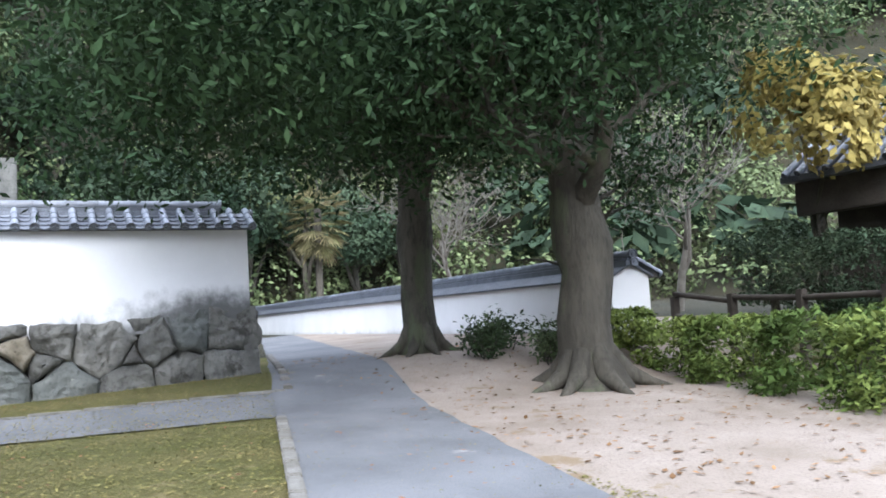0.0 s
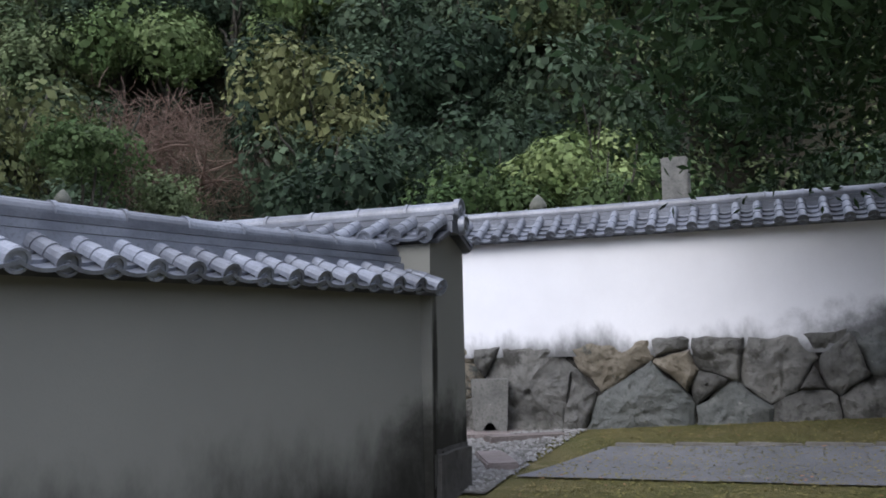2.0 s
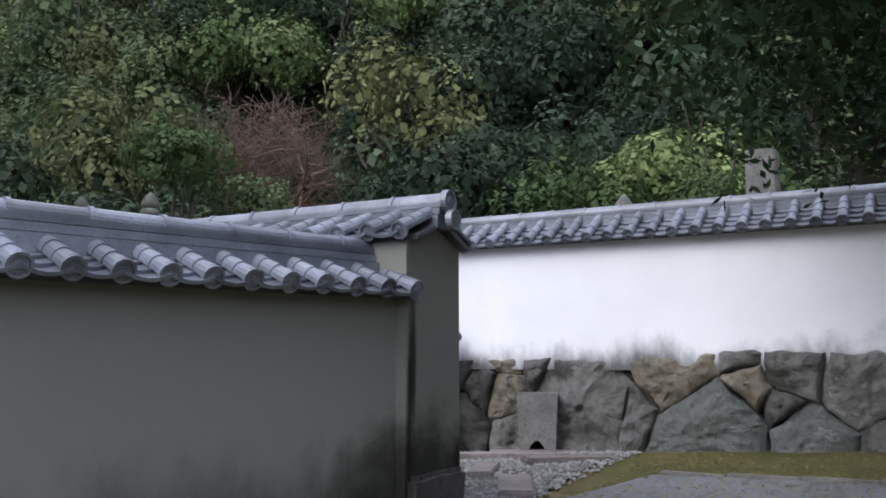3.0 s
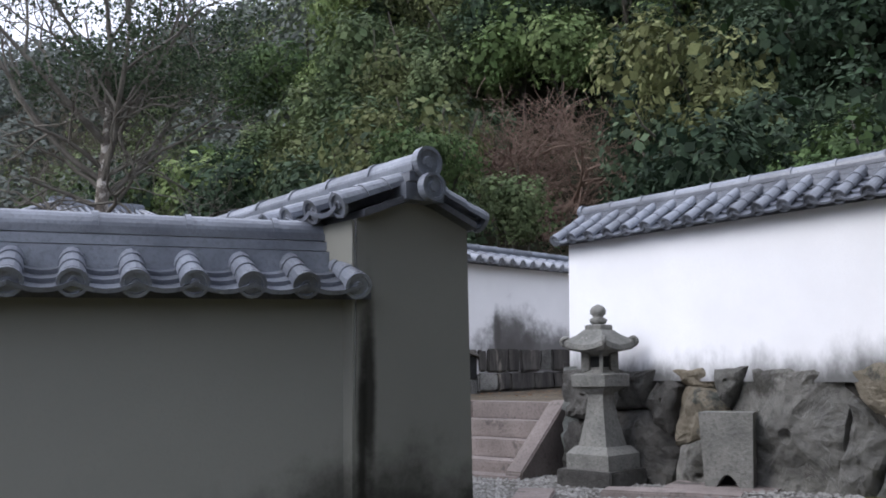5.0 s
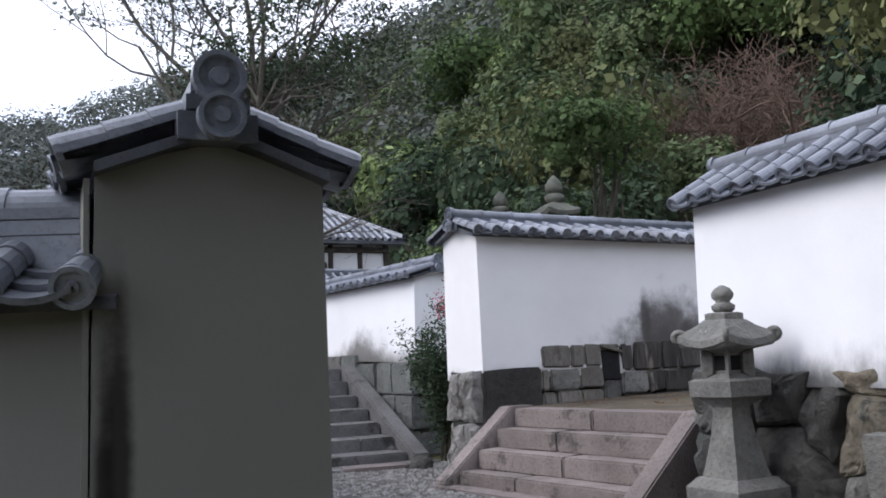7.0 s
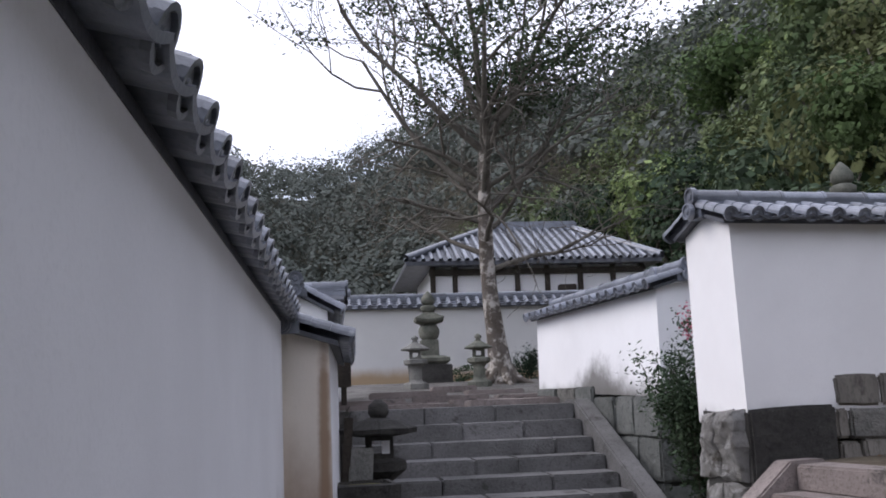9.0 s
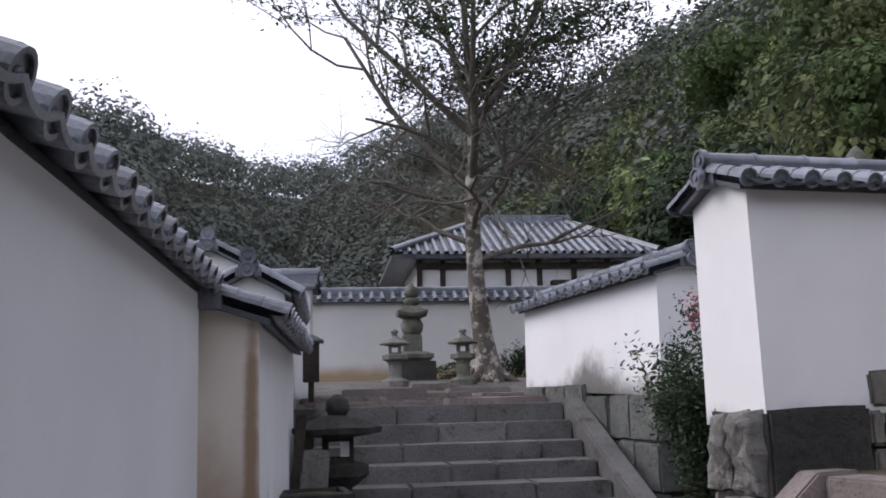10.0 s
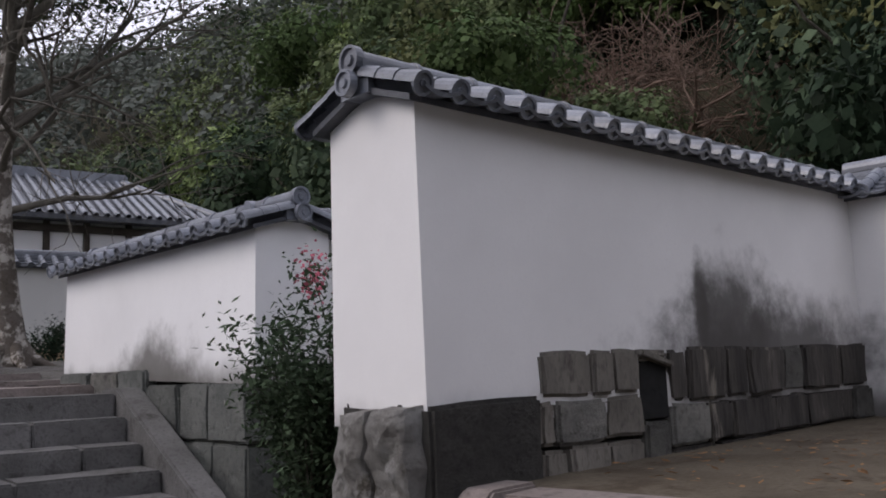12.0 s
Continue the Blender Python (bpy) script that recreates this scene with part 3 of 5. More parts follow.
def rough_stone(parent, poly, depth, bulge, material, seed, name="stone"):
    """One rubble stone: polygon in (u, z) with a domed, lumpy front towards -v."""
    pts = []
    n = len(poly)
    for i in range(n):
        a, b = Vector(poly[i]), Vector(poly[(i + 1) % n])
        k = max(1, int((b - a).length / 0.075))
        for q in range(k):
            p = a.lerp(b, q / k)
            pts.append(p + Vector((noise.noise(Vector((p.x * 5, p.y * 5, seed))), noise.noise(Vector((p.x * 5, p.y * 5, seed + 9))))) * 0.05)
    c = sum((p for p in pts), Vector((0, 0))) / len(pts)
    verts, faces = [], []
    levels = ((1.0, depth), (1.0, 0.05), (0.97, -bulge * 0.3), (0.9, -bulge * 0.7), (0.78, -bulge * 0.95), (0.62, -bulge * 1.05), (0.45, -bulge * 1.1), (0.28, -bulge * 1.1), (0.12, -bulge * 1.1))
    n = len(pts)
    span = max(2, n // 7)
    soft = [sum((pts[(i + k) % n] for k in range(-span, span + 1)), Vector((0, 0))) / (2 * span + 1) for i in range(n)]
    for f, v in levels:
        even = min(1.0, (1.0 - f) * 2.2)
        for p, sp in zip(pts, soft):
            q = c + (p.lerp(sp, even) - c) * f
            w = v
            if f < 1.0:
                w += 0.11 * noise.noise(Vector((q.x * 2.4, q.y * 2.4, seed * 3.1)))
                w += 0.07 * abs(noise.noise(Vector((q.x * 4.5, q.y * 4.5, seed)))) - 0.02
                w += 0.04 * noise.noise(Vector((q.x * 10, q.y * 10, seed)))
            verts.append((q.x, w, q.y))
    m = len(pts)
    for j in range(len(levels) - 1):
        for k in range(m):
            faces.append((j * m + k, j * m + (k + 1) % m, (j + 1) * m + (k + 1) % m, (j + 1) * m + k))
    verts.append((c.x, -bulge * 1.1, c.y))
    last = (len(levels) - 1) * m
    for k in range(m):
        faces.append((last + k, last + (k + 1) % m, len(verts) - 1))
    return mesh_ob(name, verts, faces, material, parent)


# boulders under the bright wall: seen from the lawn, u runs from the lantern end towards the lane
base = thing("boulder_base", "retaining base of large grey rubble boulders", "stone wall", kind="structure", at=(4.24, 3.35, 0), rz=-90)
part("core", loft([[Vector((0.05, 0.06, -0.2)), Vector((8.0, 0.06, -0.2)), Vector((8.0, 0.95, -0.2)), Vector((0.05, 0.95, -0.2))], [Vector((0.05, 0.1, 1.2)), Vector((7.95, 0.1, 1.2)), Vector((7.95, 0.92, 1.2)), Vector((0.05, 0.92, 1.2))]]), M_DARK, base, "dark joints")
outline = [(0.0, -0.15), (8.05, 0.05), (8.0, 1.4), (7.3, 1.42), (6.5, 1.3), (5.4, 1.25), (4.6, 1.28), (3.3, 1.18), (2.5, 1.2), (1.4, 1.16), (0.0, 1.2)]
# boulders as (along the wall, height, half width)
BOULDERS = ((0.3, 0.3, 0.3), (0.35, 0.95, 0.32), (0.95, 1.03, 0.25), (1.0, 0.38, 0.36), (1.4, 0.85, 0.2),
            (1.76, 1.18, 0.21), (2.12, 1.12, 0.15), (1.73, 0.75, 0.28), (2.74, 0.75, 0.56), (1.85, 0.3, 0.2), (3.37, 0.66, 0.14), (3.79, 1.05, 0.42), (4.19, 0.42, 0.5), (4.59, 1.22, 0.18),
            (4.65, 0.92, 0.2), (5.13, 1.1, 0.36), (5.76, 0.94, 0.48), (5.0, 0.74, 0.14), (5.3, 0.36, 0.34), (6.06, 0.36, 0.3), (6.1, 0.72, 0.12), (6.25, 1.25, 0.18), (6.5, 0.9, 0.24),
            (6.85, 0.4, 0.33), (7.0, 1.1, 0.3), (7.55, 0.42, 0.38), (7.6, 1.05, 0.36))
RUBBLE = {5: M_STONE_W, 7: M_STONE_W, 11: M_STONE_W, 12: M_STONE_G, 14: M_STONE_W, 18: M_STONE_G, 20: M_STONE_D, 24: M_STONE_G}
cells = stone_cells([b[:2] for b in BOULDERS], outline, -0.004, [b[2] for b in BOULDERS])
for i, cell in enumerate(cells):
    rough_stone(base, cell, 0.16, rng.uniform(0.05, 0.15), RUBBLE.get(i, M_STONE) if i > 4 else M_STONE_D, i).matrix_basis = pose(0, 0, 0, -4, 0, 0)
# the end of the base facing the gap
side = thing("boulder_base_end", "rough boulders at the end of the base", "stone wall", kind="structure", at=(5.1, 3.3, 0), rz=180)
for i, cell in enumerate(stone_cells([(0.25, 0.3), (0.7, 0.35), (0.2, 0.9), (0.65, 1.0)], [(0, -0.1), (0.9, -0.1), (0.86, 1.2), (0, 1.2)], 0.014, [0] * 4)):
    rough_stone(side, cell, 0.16, 0.08, M_STONE_G, 50 + i)
far_end = thing("boulder_base_corner", "squared corner boulders by the lane", "stone wall", kind="structure", at=(4.2, -4.62, 0), rz=0)
for i, cell in enumerate(stone_cells([(0.25, 0.4), (0.75, 0.45), (0.3, 1.0), (0.7, 1.1)], [(0, -0.1), (1.0, -0.1), (0.9, 1.35), (0.06, 1.35)], 0.014, [0] * 4)):
    rough_stone(far_end, cell, 0.2, 0.05, M_STONE, 80 + i)


def ashlar(name, at, rz, rows, depth, material, label, bulge=0.03):
    t = thing(name, label, "stone wall", kind="structure", at=at, rz=rz)
    k = 0
    zs, us = [r[0] for r in rows] + [r[1] for r in rows], [u for r in rows for u in r[2]]
    part("core", box_bm(min(us) + 0.03, max(us) - 0.03, *sorted((0.08 if depth > 0 else -0.08, depth * 0.97)), -0.15, max(zs) - 0.05), M_DARK, t)
    for z0, z1, xs in rows:
        for a, b in zip(xs, xs[1:]):
            k += 1
            lo, hi = (-0.02 - bulge * rng.random(), depth) if depth > 0 else (depth, 0.03 + bulge * rng.random())
            bm = worn_box(a + 0.008, b - 0.008, lo, hi, z0 + 0.007, z1 - 0.007, 0.022, 2, 0.02, k + at[0])
            part("stone_block", bm, material if k % 5 else M_STONE, t)
    return t


# base under the upper wall: front along the wall, then its end
a_up = math.degrees(math.atan2(0.57, 5.4))
UB = (3.68, 6.29, 0)
ashlar("upper_base_corner", UB, a_up, ((-0.15, 0.45, (0.0, 0.83)), (0.45, 1.23, (0.0, 0.82))), 0.7, M_STONE_D, "large blackened corner block under the upper wall")
ashlar("upper_base", UB, a_up, ((0.4, 0.93, (0.84, 1.06, 1.42, 1.78)), (0.93, 1.2, (0.82, 0.95, 1.4, 1.78)), (1.2, 1.475, (0.84, 1.28, 1.49, 1.76)), (0.4, 1.03, (1.78, 2.06)), (1.4, 1.475, (1.76, 2.06))), 0.7, M_ASHLAR, "cut stone base blocks round a small near-black fill standing in for the niche's shade")
ashlar("upper_base_far", UB, a_up, ((0.4, 0.84, (2.06, 2.6, 3.3, 4.2, 5.4)), (0.84, 1.12, (2.06, 2.5, 2.8, 3.4, 3.9, 4.7, 5.4)), (1.12, 1.478, (2.06, 2.28, 2.75, 3.05, 3.55, 3.85, 4.5, 5.0, 5.4))), 0.7, M_STREAK, "blackened water-streaked stone base under the upper wall")
lintel = part("lintel", worn_box(-0.17, 0.17, -0.07, 0.1, -0.02, 0.02, 0.008, 1, 0.006, 3), M_ASHLAR, bpy.data.objects["upper_base"])
lintel.matrix_basis = pose(1.9, 0.0, 1.41, 0, 14, 0)
# No real recess: a near-black block paints the niche's shade.
part("niche", box_bm(1.765, 2.055, -0.012, 0.3, 1.035, 1.395, 0.004), M_HOLE_SHADE, bpy.data.objects["upper_base"], "near-black fill standing in for the niche's shade")
corner = thing("upper_base_end", "pale chipped corner stones under the white wall end", "stone wall", kind="structure", at=(3.62, 7.08, 0), rz=270)
for i, cell in enumerate(stone_cells([(0.2, 0.95), (0.6, 0.93), (0.22, 0.3), (0.62, 0.32)], [(0, -0.1), (0.765, -0.1), (0.765, 1.22), (0.0, 1.18)], 0.012, [0] * 4)):
    rough_stone(corner, cell, 0.35, 0.045, M_PALE, 120 + i, "corner_stone")
ashlar("steps_wall_base", (4.09, 9.3, 0), 97.7, ((-0.1, 0.35, (0.0, 0.8, 1.7)), (0.35, 0.86, (0.0, 0.55, 1.25, 1.9)), (0.86, 1.35, (0.0, 0.62, 1.15, 1.8)), (1.1, 1.5, (1.8, 2.4, 3.1, 3.9))), -0.5, M_STONE_G, "grey block base beside the upper steps", 0.02)
ashlar("steps_wall_front", (4.1, 9.42, 0), 6, ((-0.1, 0.45, (0.0, 0.6, 1.3, 2.0)), (0.45, 1.0, (0.0, 0.5, 1.1, 2.0)), (1.0, 1.36, (0.0, 0.8, 2.0))), 0.4, M_STONE_D, "dark block base behind the shrub")

# ---- lower terrace and its skewed steps ----
T_EDGE = ((3.99, 6.06, 0.77), (4.52, 3.75, 0.77), (4.9, 3.4, 0.79), (9.6, 3.2, 0.86), (9.2, 7.0, 0.86), (4.0, 6.3, 0.78))
terr = mesh_ob("terrace_lower", list(T_EDGE) + [(x, y, -0.1) for x, y, z in T_EDGE], [(0, 1, 2, 3, 4, 5)] + [(i, i + 6, (i + 1) % 6 + 6, (i + 1) % 6) for i in range(6)], M_EARTH)
tagged(terr, "dry earth terrace with fallen leaves", "terrace", kind="structure")
ST_A = pose(3.95, 6.05, 0, 0, 0, -77.5)
steps_a = tagged(new("stone_steps"), "short flight of worn stone steps between sloping kerbs", "steps")
steps_a.matrix_basis = ST_A
for i, z in enumerate((0.785, 0.585, 0.385, 0.185)):
    cut = (1.2, 0.95, 1.3, 0.9)[i]
    for a, b in ((0.0, cut), (cut, 2.36)):
        part("step_block", worn_box(a + 0.004, b - 0.004, -0.27 * i - 0.02, 0.3 - 0.27 * i, z - 0.21, z, 0.018, 2, 0.008, i + a), M_STEP, steps_a)
part("foot_slab", worn_box(-0.22, 2.58, -1.08, -0.78, -0.1, 0.05, 0.015, 3, 0.006, 3), M_STEP, steps_a)
for a, b in ((-0.2, -0.004), (2.364, 2.58)):
    prof = [(0.3, 0.81), (-0.05, 0.81), (-1.0, 0.09), (-1.0, -0.1), (0.3, -0.1)]
    bm = loft([[Vector((u, y, z)) for y, z in prof] for u in (a, b)])
    bmesh.ops.bevel(bm, geom=list(bm.edges), offset=0.015, segments=2, affect="EDGES")
    part("sloping_kerb", bm, M_STEP, steps_a)

# ---- upper steps and terrace ----
steps_b = thing("stone_steps", "wide flight of dark weathered stone steps", "steps")
EDGE = ((8.4, 0.165), (8.89, 0.335), (9.42, 0.505), (9.9, 0.68), (10.4, 0.865), (10.85, 1.075), (11.21, 1.285))
for i, (y, z) in enumerate(EDGE):
    cuts = [1.2 if i < 2 else 0.57, 1.55 + 0.45 * (i % 2), 2.5 + 0.3 * ((i * 2) % 3), 3.59]
    for a, b in zip(cuts, cuts[1:]):
        part("step_block", worn_box(a + 0.003, b - 0.003, y, y + 0.62, z - 0.24, z, 0.018, 2, 0.008, i * 3 + a), M_STEP_B, steps_b)
part("foot_slab", worn_box(1.2, 3.9, 8.0, 8.45, -0.1, 0.05, 0.015, 4, 0.008, 5), M_STEP_B, steps_b)
for x0, x1 in ((3.592, 3.83),):
    prof = [(11.7, 1.33), (11.2, 1.33), (8.2, 0.14), (8.2, -0.1), (11.7, -0.1)]
    bm = loft([[Vector((u, y, z)) for y, z in prof] for u in (x0, x1)])
    bmesh.ops.bevel(bm, geom=list(bm.edges), offset=0.02, segments=2, affect="EDGES")
    part("sloping_kerb", bm, M_STEP_B, steps_b)


def terrace_z(y):
    return 1.28 + min(max(y - 12.5, 0) * 0.09, 0.5)


ys = (11.72, 12.5, 13.5, 15, 17, 19, 23, 40)
tv, tf = [], []
for y in ys:
    for x in (-8.0, 0.0, 4.0, 14.0):
        tv.append((x, y, terrace_z(y)))
for i in range(len(ys) - 1):
    for k in range(3):
        tf.append((i * 4 + k, i * 4 + k + 1, i * 4 + k + 5, i * 4 + k + 4))
tv += [(-8.0, 11.72, -0.2), (14.0, 11.72, -0.2)]
tf.append((0, len(tv) - 2, len(tv) - 1, 3, 2, 1))
tagged(mesh_ob("terrace_upper", tv, tf, M_GRAVEL), "upper earth terrace with paving stones", "terrace", kind="structure")
for i, (x, y, w, d) in enumerate(((1.3, 11.98, 1.5, 0.4), (2.9, 12.0, 1.3, 0.42), (1.2, 12.75, 1.5, 0.4), (2.9, 12.7, 1.6, 0.45), (0.9, 13.4, 1.1, 0.5), (2.2, 13.5, 1.2, 0.45), (3.4, 13.6, 0.9, 0.5), (1.6, 14.4, 1.3, 0.4), (3.1, 14.6, 1.0, 0.4), (2.5, 15.3, 0.8, 0.5))):
    z = terrace_z(y)
    o = part("paving_stone", worn_box(-w / 2, w / 2, -d / 2, d / 2, -0.05, 0.06 + 0.03 * (i % 2), 0.02, 2, 0.015, i), M_STEP, None)
    o.matrix_basis = pose(x, y, z, 0, 0, rng.uniform(-6, 6))
    tagged(o, "flat pale paving stone on bare earth", "paving stone", "paving stones")

# ---- trees ----
def tubes(branches, sides=6):
    """Tapered limbs as one mesh: each branch is a list of (point, radius)."""
    verts, faces = [], []
    for br in branches:
        off = len(verts)
        k = sides if br[0][1] > 0.04 else (4 if br[0][1] > 0.012 else 3)
        for i, (p, r) in enumerate(br):
            d = (br[min(i + 1, len(br) - 1)][0] - br[max(i - 1, 0)][0]).normalized()
            a = d.cross(Vector((0.31, 0.87, 0.21))).normalized()
            b = d.cross(a)
            for q in range(k):
                t = 2 * math.pi * q / k
                w = r * (1 + 0.16 * noise.noise(p * 3 + Vector((math.cos(t), math.sin(t), 0)))) if r > 0.06 else r
                verts.append(p + (a * math.cos(t) + b * math.sin(t)) * w)
        for i in range(len(br) - 1):
            for q in range(k):
                faces.append((off + i * k + q, off + i * k + (q + 1) % k, off + (i + 1) * k + (q + 1) % k, off + (i + 1) * k + q))
    return verts, faces


def grow(rnd, p, d, length, r, depth, out, tips, spread=0.6, up=0.12, kids=3, wiggle=0.22, thin=0.004):
    n = 5
    pts = [(p.copy(), r)]
    for i in range(n):
        d = (d + Vector((rnd.gauss(0, wiggle), rnd.gauss(0, wiggle), rnd.gauss(0, wiggle) + up))).normalized()
        p = p + d * (length / n)
        pts.append((p.copy(), max(r * (1 - 0.6 * (i + 1) / n), thin)))
    out.append(pts)
    if depth == 0:
        tips.append((p.copy(), d.copy()))
        return
    for k in range(kids):
        f = 0.35 + 0.65 * (k + rnd.random()) / kids
        i = min(n, max(1, int(round(f * n))))
        q, rr = pts[i]
        side = Vector((rnd.gauss(0, 1), rnd.gauss(0, 1), rnd.gauss(0, 0.6))).normalized()
        nd = (d * (1 - spread) + side * spread + Vector((0, 0, up))).normalized()
        grow(rnd, q, nd, length * rnd.uniform(0.55, 0.8), rr * 0.72, depth - 1, out, tips, spread, up, kids, wiggle, thin)


def leaf_quads(centres, normals, size, rnd, droop=0.0, aspect=0.45):
    """Small folded leaves at many places: numpy, two triangles each."""
    n = len(centres)
    c = np.array(centres, float)
    nr = np.array(normals, float) + rnd.normal(0, 0.33, (n, 3))
    nr /= np.linalg.norm(nr, axis=1)[:, None] + 1e-9
    ax = rnd.normal(0, 1, (n, 3))
    ax[:, 2] -= droop
    ax -= nr * np.sum(ax * nr, axis=1)[:, None]
    ax /= np.linalg.norm(ax, axis=1)[:, None] + 1e-9
    bx = np.cross(nr, ax)
    s = size * rnd.uniform(0.6, 1.3, (n, 1))
    v = np.stack([c - ax * s, c - bx * s * aspect, c + ax * s, c + bx * s * aspect], axis=1).reshape(-1, 3)
    f = np.arange(4 * n).reshape(n, 4)
    return v, f


def fast_mesh(name, v, f, material, smooth=False):
    me = bpy.data.meshes.new(name)
    me.from_pydata(v.tolist() if hasattr(v, "tolist") else [tuple(p) for p in v], [], f.tolist() if hasattr(f, "tolist") else f)
    me.materials.append(material)
    if smooth:
        me.shade_smooth()
    return me


def crown_mesh(seed, material, lobes=9, r=2.2, leaves=2600, size=0.17, flat=0.85):
    """A broadleaf crown: clumps of leaves over uneven lobes, with gaps between them."""
    rnd = np.random.default_rng(seed)
    cs, ns, hearts = [], [], []
    for k in range(lobes):
        th, ph = rnd.uniform(0, 2 * math.pi), rnd.uniform(-0.5, 1.0)
        c = np.array([math.cos(th) * math.cos(ph), math.sin(th) * math.cos(ph), math.sin(ph) * flat]) * r * rnd.uniform(0.45, 0.75)
        rad = r * rnd.uniform(0.32, 0.55)
        m = leaves // lobes
        hearts.append((c, rad))
        clumps = rnd.normal(0, 1, (max(6, m // 22), 3))
        clumps /= np.linalg.norm(clumps, axis=1)[:, None]
        d = clumps[rnd.integers(0, len(clumps), m)] + rnd.normal(0, 0.2, (m, 3))
        d /= np.linalg.norm(d, axis=1)[:, None]
        cs.append(c + d * rad * rnd.uniform(0.72, 1.08, (m, 1)))
        ns.append(d + np.array([0, 0, 0.45]))
    v, f = leaf_quads(np.concatenate(cs), np.concatenate(ns), size, rnd, 0.2, 0.5)
    # larger shaded leaves filling the inside of each lobe
    inner, flat_n = [], []
    for c, rad in hearts:
        d = rnd.normal(0, 1, (80, 3))
        d /= np.linalg.norm(d, axis=1)[:, None]
        inner.append(c + d * rad * 0.72)
        flat_n.append(d)
    v2, f2 = leaf_quads(np.concatenate(inner), np.concatenate(flat_n), r * 0.055, rnd, 0, 0.8)
    return fast_mesh("crown", np.concatenate([v, v2]), np.concatenate([f, f2 + len(v)]), material)


def trunk_mesh(seed, height, r, material):
    rnd = random.Random(seed)
    out, tips = [], []
    grow(rnd, Vector((0, 0, -0.6)), Vector((0.05, 0, 1)), height, r, 1, out, tips, 0.5, 0.2, 5)
    v, f = tubes(out)
    return fast_mesh("trunk", v, f, material, True)


CROWNS = [crown_mesh(11 + i, M_LEAF[i % 4], 10 + i % 4, 2.2, 4000, 0.078) for i in range(8)]
TRUNKS = [trunk_mesh(5 + i, 3.4, 0.16, M_BARK) for i in range(3)]
LABELS = ("dense dark green broadleaf tree on the hillside", "olive green broadleaf tree on the hillside", "deep green hillside tree, leaf colour standing in for shade on right slope", "fresh green broadleaf tree on the hillside")
rnd = np.random.default_rng(21)
RED_AT = (21.8, 20.3)


def off_line(x, y):
    """Distance from the open strip of hillside below the bare red-brown tree."""
    ax, ay, bx, by = -2.0, -1.0, RED_AT[0], RED_AT[1]
    f = ((x - ax) * (bx - ax) + (y - ay) * (by - ay)) / ((bx - ax) ** 2 + (by - ay) ** 2)
    f = min(max(f, 0.0), 1.03)
    return math.hypot(x - ax - f * (bx - ax), y - ay - f * (by - ay))


placed = 0
tries = 0
spots = []
while placed < 165 and tries < 9000:
    tries += 1
    az = radians(rnd.uniform(14, 125))
    r = 13 + 42 * rnd.random() ** 1.25
    x, y = HC[0] + r * math.sin(az), HC[1] + r * math.cos(az)
    h = float(hill(x, y))
    if h < 0.15 or off_line(x, y) < 4.0:
        continue
    if any((x - a) ** 2 + (y - b) ** 2 < (1.5 + 0.022 * r) ** 2 for a, b in spots):
        continue
    spots.append((x, y))
    k = int(rnd.integers(0, 8))
    # Mostly the darkest leaf colour on this slope, standing in for its shade.
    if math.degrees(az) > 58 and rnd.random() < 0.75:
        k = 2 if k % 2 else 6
    s = rnd.uniform(0.95, 1.6) * (0.75 + r / 70)
    t = thing("broadleaf_tree", LABELS[k % 4], "tree", "hillside trees", at=(x, y, h + g(x, y)), rz=rnd.uniform(0, 360))
    t.scale = (s, s, s * rnd.uniform(0.9, 1.15))
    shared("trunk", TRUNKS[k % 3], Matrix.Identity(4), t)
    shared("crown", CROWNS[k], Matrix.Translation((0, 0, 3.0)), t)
    placed += 1

# fresh green trees close behind the walls
for x, y, top, s, k in ((15.6, 4.9, 6.0, 0.95, 3), (16.6, 2.2, 6.6, 1.05, 7), (13.6, 0.2, 5.0, 0.8, 3), (10.6, 13.9, 6.9, 0.72, 7), (13.2, 14.0, 6.0, 0.7, 0)):
    z = float(hill(x, y)) + g(x, y)
    t = thing("broadleaf_tree", LABELS[k % 4], "tree", "trees behind the walls", at=(x, y, z), rz=60 * s * x)
    shared("trunk", TRUNKS[k % 3], Matrix.Diagonal((0.8, 0.8, (top - z) / 3.6, 1)), t)
    shared("crown", CROWNS[k], Matrix.Translation((0, 0, top - z - 1.0 * s)) @ Matrix.Scale(s, 4), t)

